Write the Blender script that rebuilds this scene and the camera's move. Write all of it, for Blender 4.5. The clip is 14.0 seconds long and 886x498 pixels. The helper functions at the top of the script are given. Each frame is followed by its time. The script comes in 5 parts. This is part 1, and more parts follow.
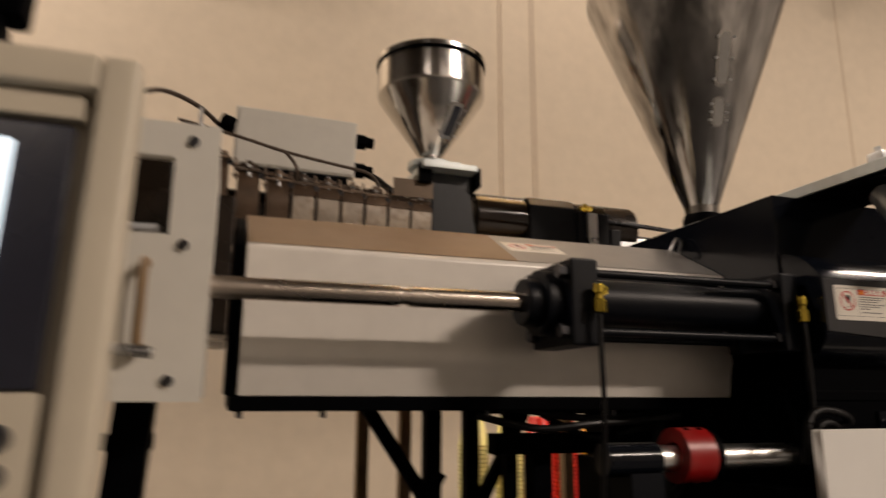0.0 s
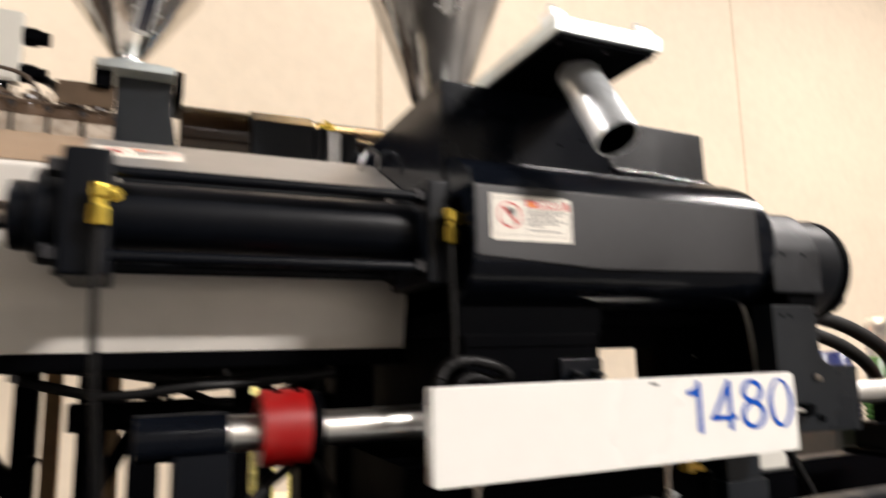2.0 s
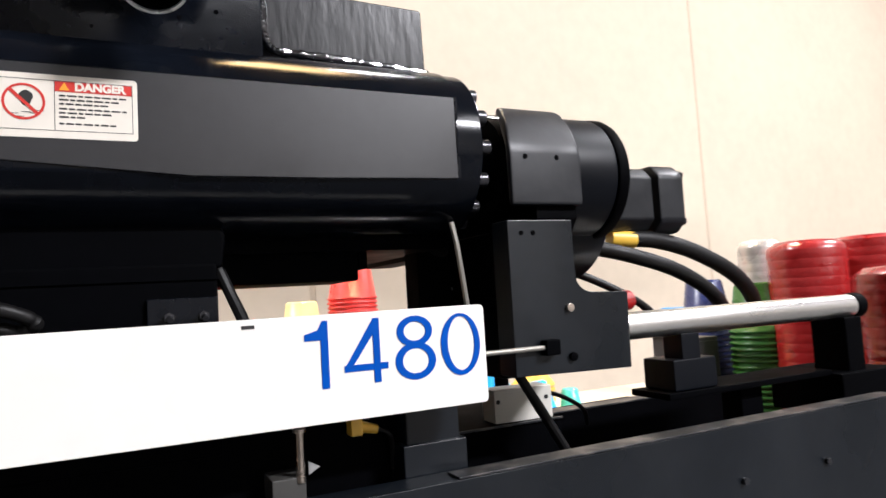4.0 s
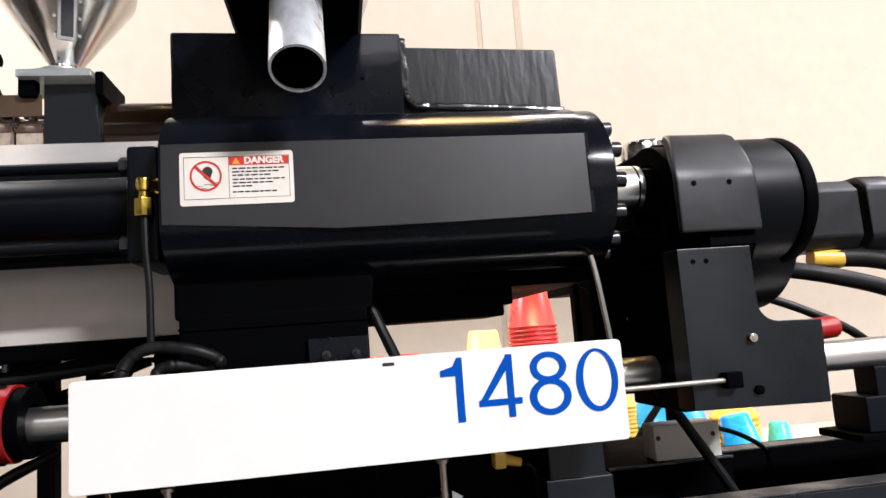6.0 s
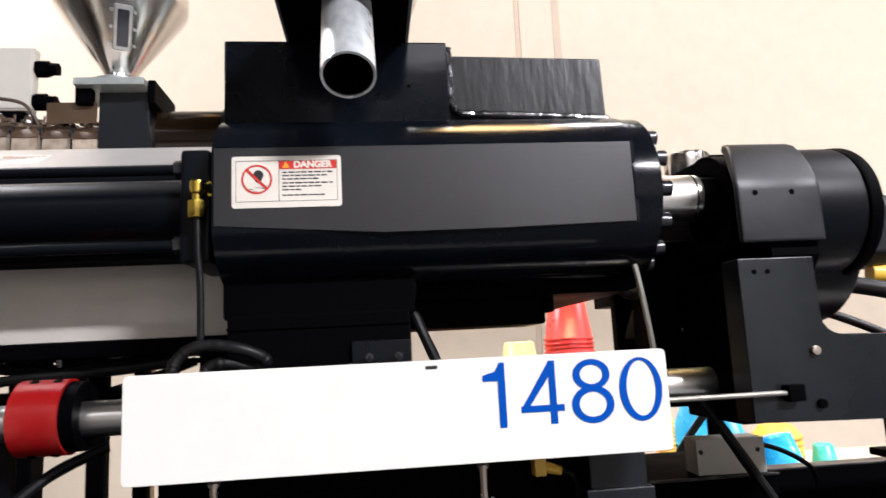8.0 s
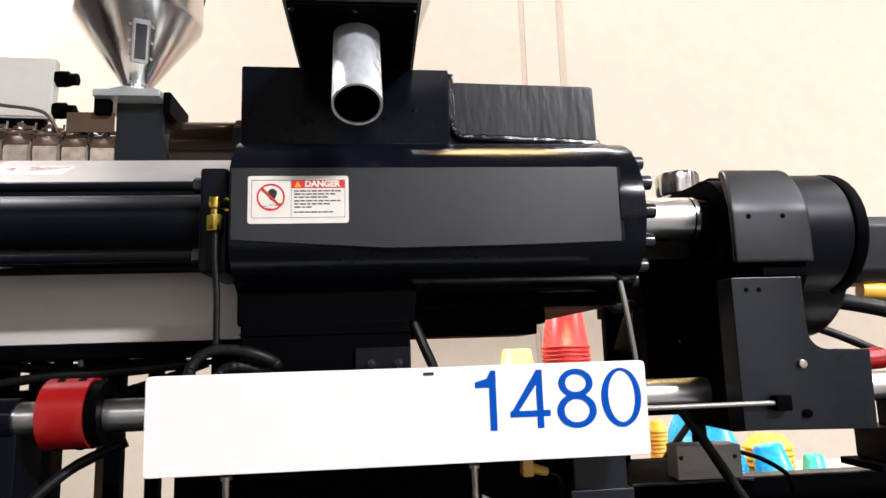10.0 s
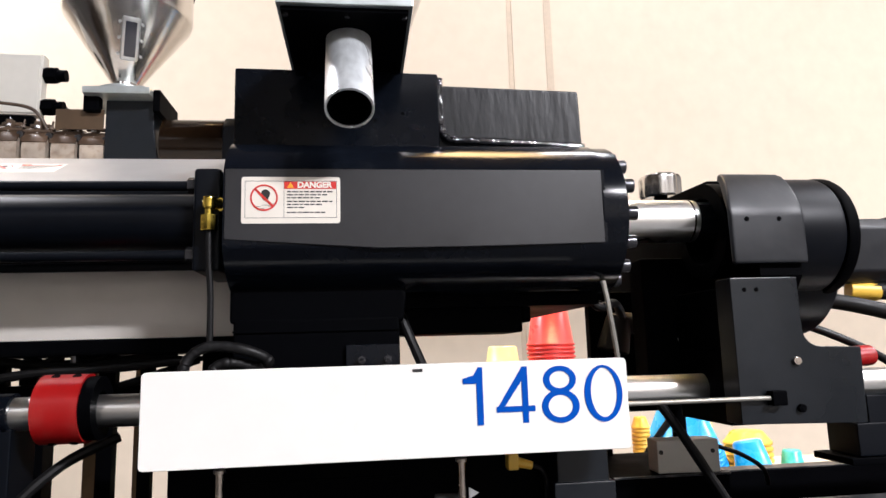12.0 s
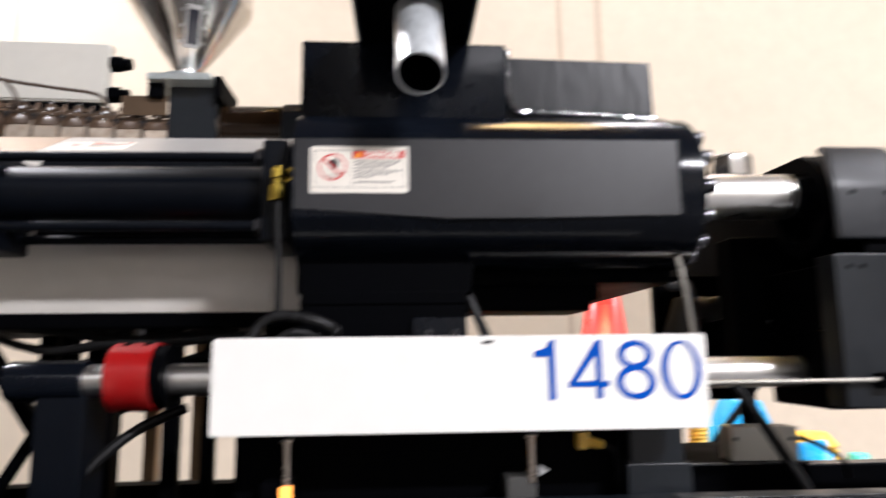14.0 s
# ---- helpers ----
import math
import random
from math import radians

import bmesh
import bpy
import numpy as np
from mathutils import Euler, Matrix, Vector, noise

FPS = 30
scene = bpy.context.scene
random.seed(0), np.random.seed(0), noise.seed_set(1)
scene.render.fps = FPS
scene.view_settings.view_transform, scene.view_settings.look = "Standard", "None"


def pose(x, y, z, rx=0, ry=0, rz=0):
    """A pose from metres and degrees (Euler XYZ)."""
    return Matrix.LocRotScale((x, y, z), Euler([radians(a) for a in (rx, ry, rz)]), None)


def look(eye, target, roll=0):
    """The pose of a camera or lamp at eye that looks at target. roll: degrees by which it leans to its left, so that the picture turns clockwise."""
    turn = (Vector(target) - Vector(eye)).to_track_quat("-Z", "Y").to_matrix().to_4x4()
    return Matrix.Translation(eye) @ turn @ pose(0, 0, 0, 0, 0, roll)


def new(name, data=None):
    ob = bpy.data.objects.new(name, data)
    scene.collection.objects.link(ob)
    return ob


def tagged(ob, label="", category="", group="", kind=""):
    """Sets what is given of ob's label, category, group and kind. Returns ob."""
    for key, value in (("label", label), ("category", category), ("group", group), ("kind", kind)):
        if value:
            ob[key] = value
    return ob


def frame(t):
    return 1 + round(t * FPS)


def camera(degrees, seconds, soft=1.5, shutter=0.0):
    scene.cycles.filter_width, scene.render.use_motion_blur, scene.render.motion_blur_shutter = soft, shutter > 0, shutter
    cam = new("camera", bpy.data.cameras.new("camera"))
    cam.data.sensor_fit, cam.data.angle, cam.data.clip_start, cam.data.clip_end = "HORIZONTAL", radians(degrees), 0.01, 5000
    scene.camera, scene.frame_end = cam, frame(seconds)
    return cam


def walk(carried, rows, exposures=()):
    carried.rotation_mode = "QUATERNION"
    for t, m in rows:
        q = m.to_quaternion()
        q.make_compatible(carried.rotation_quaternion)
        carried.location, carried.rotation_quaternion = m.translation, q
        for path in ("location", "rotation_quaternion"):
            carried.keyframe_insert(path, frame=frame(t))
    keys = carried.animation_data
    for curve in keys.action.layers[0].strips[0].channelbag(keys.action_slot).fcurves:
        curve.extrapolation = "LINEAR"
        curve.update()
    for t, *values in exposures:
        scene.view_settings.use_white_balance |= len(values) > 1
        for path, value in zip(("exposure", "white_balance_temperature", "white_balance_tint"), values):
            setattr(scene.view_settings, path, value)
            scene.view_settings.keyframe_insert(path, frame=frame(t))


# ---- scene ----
cam = camera(67.2, 14.0, shutter=0.6)
PATH = [
    (0, (-1.137, -0.998, 1.485), (-0.528, 0.86, 1.909), 0.3),
    (0.2, (-1.092, -0.947, 1.476), (-0.402, 0.884, 1.889), 2.2),
    (0.5, (-1.026, -0.869, 1.498), (-0.277, 0.936, 1.923), 4.9),
    (1, (-0.911, -0.793, 1.558), (0.003, 0.895, 2.12), 0.8),
    (1.2, (-0.882, -0.781, 1.549), (0.038, 0.893, 2.144), 0.3),
    (1.5, (-0.764, -0.776, 1.521), (0.068, 0.976, 2.009), -0.7),
    (1.8, (-0.573, -0.815, 1.487), (0.237, 0.973, 1.868), -0.5),
    (2, (-0.457, -0.841, 1.47), (0.358, 0.96, 1.776), -1.2),
    (2.2, (-0.362, -0.837, 1.458), (0.593, 0.904, 1.692), -2.3),
    (2.5, (-0.257, -0.826, 1.44), (0.777, 0.878, 1.609), -2.7),
    (2.7, (-0.18, -0.796, 1.431), (0.882, 0.892, 1.586), -2.2),
    (5, (0.182, -0.841, 1.445), (0.68, 1.086, 1.647), -4.4),
    (5.5, (0.19, -0.861, 1.448), (0.522, 1.095, 1.705), -4.3),
    (6, (0.191, -0.863, 1.446), (0.505, 1.096, 1.703), -4.3),
    (6.5, (0.2, -0.861, 1.446), (0.565, 1.091, 1.684), -4.1),
    (7, (0.192, -0.858, 1.442), (0.545, 1.094, 1.702), -4.3),
    (7.5, (0.188, -0.867, 1.442), (0.473, 1.097, 1.69), -3.6),
    (8, (0.177, -0.867, 1.437), (0.391, 1.099, 1.736), -2.9),
    (8.2, (0.182, -0.873, 1.438), (0.364, 1.094, 1.745), -2.8),
    (8.5, (0.189, -0.884, 1.44), (0.366, 1.086, 1.737), -2.6),
    (8.7, (0.181, -0.892, 1.441), (0.372, 1.074, 1.759), -2.5),
    (11, (0.172, -0.962, 1.442), (0.377, 1.004, 1.75), -1.7),
    (11.5, (0.168, -0.965, 1.443), (0.382, 0.998, 1.762), -1.7),
    (12, (0.169, -0.968, 1.442), (0.416, 0.994, 1.744), -1.7),
    (12.5, (0.163, -0.969, 1.443), (0.39, 0.992, 1.766), -1.9),
    (13, (0.161, -0.965, 1.442), (0.396, 0.996, 1.76), -1.4),
    (13.5, (0.165, -0.961, 1.441), (0.417, 0.999, 1.745), -1.3),
    (13.7, (0.165, -0.961, 1.441), (0.420, 0.999, 1.732), -1.3),
    (13.9, (0.15, -0.949, 1.422), (0.334, 1.018, 1.728), -1.0),
    (14, (0.134, -0.937, 1.403), (0.251, 1.036, 1.711), -0.7),
]
walk(cam, [(t, look(eye, target, roll)) for t, eye, target, roll in PATH], exposures=((0, -0.64, 6900, 16), (0.5, -0.24, 6750, 15), (1.0, -0.14, 6550, 15), (1.5, -0.06, 6450, 12), (2.0, 0.6, 5900, 10), (2.5, 0.75, 5500, 9), (5, 0.72, 5400, 12), (14, 0.72, 5400, 12))
)

# ---- light ----
world = bpy.data.worlds.new("world")
scene.world = world
world.use_nodes = True
world.node_tree.nodes["Background"].inputs[0].default_value = (1.0, 0.86, 0.68, 1)
world.node_tree.nodes["Background"].inputs[1].default_value = 0.005
WARM, GOLD = (1.0, 0.88, 0.76), (1.0, 0.60, 0.22)
# x, y, z, length, width, watts, colour of the hung lamps
LAMPS = ((4.6, -3.9, 5.8, 2.4, 0.5, 50, WARM), (1.24, 1.80, 6.3, 1.2, 1.5, 30, GOLD), (-5.0, -9.0, 7.0, 2.8, 0.6, 60, WARM), (1.0, -9.0, 6.2, 2.8, 0.6, 60, WARM), (5.8, -7.9, 7.5, 2.8, 0.6, 2200, WARM),
         # unseen lamps, added to brighten the back wall
         (2.6, 3.8, 9.7, 2.6, 0.5, 250, WARM), (10.0, -0.2, 9.8, 2.6, 0.5, 920, WARM), (-6.0, 2.9, 9.4, 2.4, 0.5, 880, WARM))


def ceiling_lamp(x, y, z, sx, sy, watts, colour):
    """A hung high-bay lamp: housing, wire and a downward light panel."""
    top = new("high_bay_lamp")
    top.location = (x, y, z)
    tagged(top, "unseen hanging high-bay lamp with a white housing", "lamp", "high-bay lamps")
    bm = bmesh.new()
    add_box(bm, -sx / 2 - 0.03, sx / 2 + 0.03, -sy / 2 - 0.03, sy / 2 + 0.03, 0.01, 0.09, 0.01)
    part("housing", bm, M["white_paint"], top)
    bm = bmesh.new()
    add_cyl(bm, (0, 0, 0.09), (0, 0, ROOM_Z - z), 0.006, 8)
    part("wire", bm, M["steel"], top)
    data = bpy.data.lights.new("lamp", "AREA")
    data.shape, data.size, data.size_y, data.energy, data.color = "RECTANGLE", sx, sy, watts, colour
    if colour == GOLD:
        data.spread = math.radians(62)   # beam narrowed to limit its spill
    ob = new("lamp_light", data)
    ob.location = (x, y, z)


# ---- mesh helpers ----
def add_box(bm, x0, x1, y0, y1, z0, z1, bevel=0.0, seg=2):
    made = bmesh.ops.create_cube(bm, size=1.0)["verts"]
    for v in made:
        v.co = Vector((x0 + (v.co.x + 0.5) * (x1 - x0), y0 + (v.co.y + 0.5) * (y1 - y0), z0 + (v.co.z + 0.5) * (z1 - z0)))
    if bevel:
        edges = {e for v in made for e in v.link_edges}
        bmesh.ops.bevel(bm, geom=list(edges), offset=bevel, segments=seg, affect="EDGES", profile=0.5)


def add_cyl(bm, a, b, r, seg=32, r2=None, bevel=0.0):
    a, b = Vector(a), Vector(b)
    d = b - a
    m = Matrix.Translation((a + b) / 2) @ d.to_track_quat("Z", "Y").to_matrix().to_4x4()
    made = bmesh.ops.create_cone(bm, cap_ends=True, segments=seg, radius1=r, radius2=r if r2 is None else r2, depth=d.length, matrix=m)["verts"]
    if bevel:
        rims = [e for e in {e for v in made for e in v.link_edges} if any(len(f.verts) > 4 for f in e.link_faces)]
        bmesh.ops.bevel(bm, geom=rims, offset=bevel, segments=2, affect="EDGES", profile=0.5)


def add_ring(bm, axis_a, axis_b, r_out, r_in, seg=40):
    """A hollow tube between two points, with wall thickness."""
    a, b = Vector(axis_a), Vector(axis_b)
    q = (b - a).to_track_quat("Z", "Y").to_matrix()
    loops = []
    for p, r in ((a, r_in), (a, r_out), (b, r_out), (b, r_in)):
        loops.append([bm.verts.new(p + q @ Vector((r * math.cos(t), r * math.sin(t), 0))) for t in (2 * math.pi * i / seg for i in range(seg))])
    for k in range(4):
        one, two = loops[k], loops[(k + 1) % 4]
        for i in range(seg):
            bm.faces.new((one[i], one[(i + 1) % seg], two[(i + 1) % seg], two[i]))


def add_prism(bm, outline, lo, hi, axis="x", bevel=0.0):
    """An outline of (u, v) extruded along an axis: x takes (y, z), y takes (x, z), z takes (x, y)."""
    def at(u, v, w):
        return {"x": (w, u, v), "y": (u, w, v), "z": (u, v, w)}[axis]
    one = [bm.verts.new(at(u, v, lo)) for u, v in outline]
    two = [bm.verts.new(at(u, v, hi)) for u, v in outline]
    n = len(outline)
    faces = [bm.faces.new(one), bm.faces.new(two[::-1])]
    for i in range(n):
        faces.append(bm.faces.new((one[i], two[i], two[(i + 1) % n], one[(i + 1) % n])))
    bmesh.ops.recalc_face_normals(bm, faces=faces)
    if bevel:
        edges = {e for f in faces[:2] for e in f.edges}
        edges |= {e for f in faces[2:] for e in f.edges if len(e.link_faces) == 2 and e.calc_face_angle(0) > 0.5}
        bmesh.ops.bevel(bm, geom=list(edges), offset=bevel, segments=2, affect="EDGES", profile=0.5)


def add_lathe(bm, profile, seg=64, centre=(0, 0, 0), closed=False):
    """Turns (radius, height) round the upright axis."""
    c = Vector(centre)
    rows = [[bm.verts.new(c + Vector((max(r, 1e-4) * math.cos(t), max(r, 1e-4) * math.sin(t), z))) for t in (2 * math.pi * i / seg for i in range(seg))] for r, z in profile]
    pairs = list(zip(rows, rows[1:])) + ([(rows[-1], rows[0])] if closed else [])
    for one, two in pairs:
        for i in range(seg):
            bm.faces.new((one[i], one[(i + 1) % seg], two[(i + 1) % seg], two[i]))


def add_sweep(bm, points, r, seg=12, steps=6, rough=0.0):
    """A round hose through the points, smoothed."""
    pts = [Vector(p) for p in points]
    line = []
    for i in range(len(pts) - 1):
        p0, p1, p2, p3 = pts[max(i - 1, 0)], pts[i], pts[i + 1], pts[min(i + 2, len(pts) - 1)]
        for k in range(steps):
            t = k / steps
            line.append(0.5 * (2 * p1 + (p2 - p0) * t + (2 * p0 - 5 * p1 + 4 * p2 - p3) * t * t + (3 * p1 - p0 - 3 * p2 + p3) * t ** 3))
    line.append(pts[-1])
    rings, up = [], Vector((0.13, 0.31, 0.94))
    for i, p in enumerate(line):
        d = (line[min(i + 1, len(line) - 1)] - line[max(i - 1, 0)]).normalized()
        u = (up - d * up.dot(d)).normalized()
        up = u
        w = d.cross(u)
        rr = r * (1 + rough * random.uniform(-1, 1))
        rings.append([bm.verts.new(p + rr * (math.cos(t) * u + math.sin(t) * w)) for t in (2 * math.pi * k / seg for k in range(seg))])
    for one, two in zip(rings, rings[1:]):
        for k in range(seg):
            bm.faces.new((one[k], one[(k + 1) % seg], two[(k + 1) % seg], two[k]))
    bm.faces.new(rings[0][::-1])
    bm.faces.new(rings[-1])


def part(name, bm, material, parent=None, label="", smooth=0.6):
    bmesh.ops.recalc_face_normals(bm, faces=bm.faces)
    for f in bm.faces:
        f.smooth = True
    for e in bm.edges:
        e.smooth = len(e.link_faces) == 2 and e.calc_face_angle(0) < smooth
    data = bpy.data.meshes.new(name)
    bm.to_mesh(data)
    bm.free()
    data.materials.append(material)
    ob = new(name, data)
    even = ob.modifiers.new("even_normals", "WEIGHTED_NORMAL")
    even.keep_sharp, even.weight = True, 90
    if parent:
        ob.parent = parent
    if label:
        ob["label"] = label
    return ob


def shared(name, data, parent, m):
    ob = new(name, data)
    ob.parent = parent
    ob.matrix_basis = m
    return ob


def thing(name, label, category, group="", kind="", at=(0, 0, 0)):
    ob = new(name)
    ob.location = at
    ob.empty_display_size = 0.05
    return tagged(ob, label, category, group, kind)


def text_part(name, words, size, material, parent, m, depth=0.0004, label="", thin=0.0):
    curve = bpy.data.curves.new(name, "FONT")
    curve.body, curve.size, curve.extrude, curve.align_x, curve.align_y, curve.offset = words, size, depth, "CENTER", "CENTER", thin
    tmp = bpy.data.objects.new(name, curve)
    scene.collection.objects.link(tmp)
    bpy.context.view_layer.update()
    data = bpy.data.meshes.new_from_object(tmp.evaluated_get(bpy.context.evaluated_depsgraph_get()))
    bpy.data.objects.remove(tmp)
    data.materials.clear()
    data.materials.append(material)
    ob = new(name, data)
    ob.parent, ob.matrix_basis = parent, m
    if label:
        ob["label"] = label
    return ob


# ---- materials ----
def make(name, colour, rough=0.5, metal=0.0, vary=0.15, grain=60.0, big=4.0, bump=0.1, rough_vary=0.12, coat=0.0, stretch=(1, 1, 1), dust=0.0, dust_colour=(0.4, 0.36, 0.3), bump_scale=None, random_tint=0.0, gloss=0.5, coat_rough=0.12):
    mat = bpy.data.materials.new(name)
    mat.use_nodes = True
    nt = mat.node_tree
    bsdf = nt.nodes["Principled BSDF"]
    co = nt.nodes.new("ShaderNodeTexCoord")
    mp = nt.nodes.new("ShaderNodeMapping")
    mp.inputs["Scale"].default_value = stretch
    nt.links.new(co.outputs["Object"], mp.inputs[0])

    def tex(scale, detail):
        n = nt.nodes.new("ShaderNodeTexNoise")
        n.inputs["Scale"].default_value, n.inputs["Detail"].default_value = scale, detail
        nt.links.new(mp.outputs[0], n.inputs["Vector"])
        return n
    fine, broad = tex(grain, 6), tex(big, 4)
    both = nt.nodes.new("ShaderNodeMath")
    both.operation = "ADD"
    nt.links.new(fine.outputs[0], both.inputs[0])
    nt.links.new(broad.outputs[0], both.inputs[1])
    ramp = nt.nodes.new("ShaderNodeMapRange")
    ramp.inputs["From Min"].default_value, ramp.inputs["From Max"].default_value = 0.6, 1.4
    ramp.inputs["To Min"].default_value, ramp.inputs["To Max"].default_value = 1 - vary, 1 + vary
    nt.links.new(both.outputs[0], ramp.inputs[0])
    mul = nt.nodes.new("ShaderNodeVectorMath")
    mul.operation = "SCALE"
    mul.inputs[0].default_value = colour
    nt.links.new(ramp.outputs[0], mul.inputs["Scale"])
    out = mul.outputs[0]
    if random_tint:
        info = nt.nodes.new("ShaderNodeObjectInfo")
        rr = nt.nodes.new("ShaderNodeMapRange")
        rr.inputs["To Min"].default_value, rr.inputs["To Max"].default_value = 1 - random_tint, 1 + random_tint
        nt.links.new(info.outputs["Random"], rr.inputs[0])
        m2 = nt.nodes.new("ShaderNodeVectorMath")
        m2.operation = "SCALE"
        nt.links.new(out, m2.inputs[0])
        nt.links.new(rr.outputs[0], m2.inputs["Scale"])
        out = m2.outputs[0]
    if dust:
        d = tex(big * 3, 8)
        dr = nt.nodes.new("ShaderNodeMapRange")
        dr.inputs["From Min"].default_value, dr.inputs["From Max"].default_value = 0.5, 0.75
        dr.inputs["To Max"].default_value = dust
        nt.links.new(d.outputs[0], dr.inputs[0])
        mix = nt.nodes.new("ShaderNodeMix")
        mix.data_type = "RGBA"
        nt.links.new(dr.outputs[0], mix.inputs["Factor"])
        nt.links.new(out, mix.inputs["A"])
        mix.inputs["B"].default_value = (*dust_colour, 1)
        out = mix.outputs["Result"]
    nt.links.new(out, bsdf.inputs["Base Color"])
    rmap = nt.nodes.new("ShaderNodeMapRange")
    rmap.inputs["From Min"].default_value, rmap.inputs["From Max"].default_value = 0.3, 0.7
    rmap.inputs["To Min"].default_value, rmap.inputs["To Max"].default_value = max(rough - rough_vary, 0.02), min(rough + rough_vary, 1)
    nt.links.new(broad.outputs[0], rmap.inputs[0])
    nt.links.new(rmap.outputs[0], bsdf.inputs["Roughness"])
    bsdf.inputs["Metallic"].default_value = metal
    bsdf.inputs["Coat Weight"].default_value = coat
    bsdf.inputs["Coat Roughness"].default_value = coat_rough
    bsdf.inputs["Specular IOR Level"].default_value = gloss
    if bump:
        src = fine if bump_scale is None else tex(bump_scale, 3)
        b = nt.nodes.new("ShaderNodeBump")
        b.inputs["Strength"].default_value, b.inputs["Distance"].default_value = bump, 0.004
        nt.links.new(src.outputs[0], b.inputs["Height"])
        nt.links.new(b.outputs[0], bsdf.inputs["Normal"])
    return mat


def glow(name, colour, strength):
    mat = bpy.data.materials.new(name)
    mat.use_nodes = True
    bsdf = mat.node_tree.nodes["Principled BSDF"]
    bsdf.inputs["Base Color"].default_value = (0.02, 0.02, 0.02, 1)
    bsdf.inputs["Emission Color"].default_value = (*colour, 1)
    bsdf.inputs["Emission Strength"].default_value = strength
    bsdf.inputs["Roughness"].default_value = 0.15
    return mat


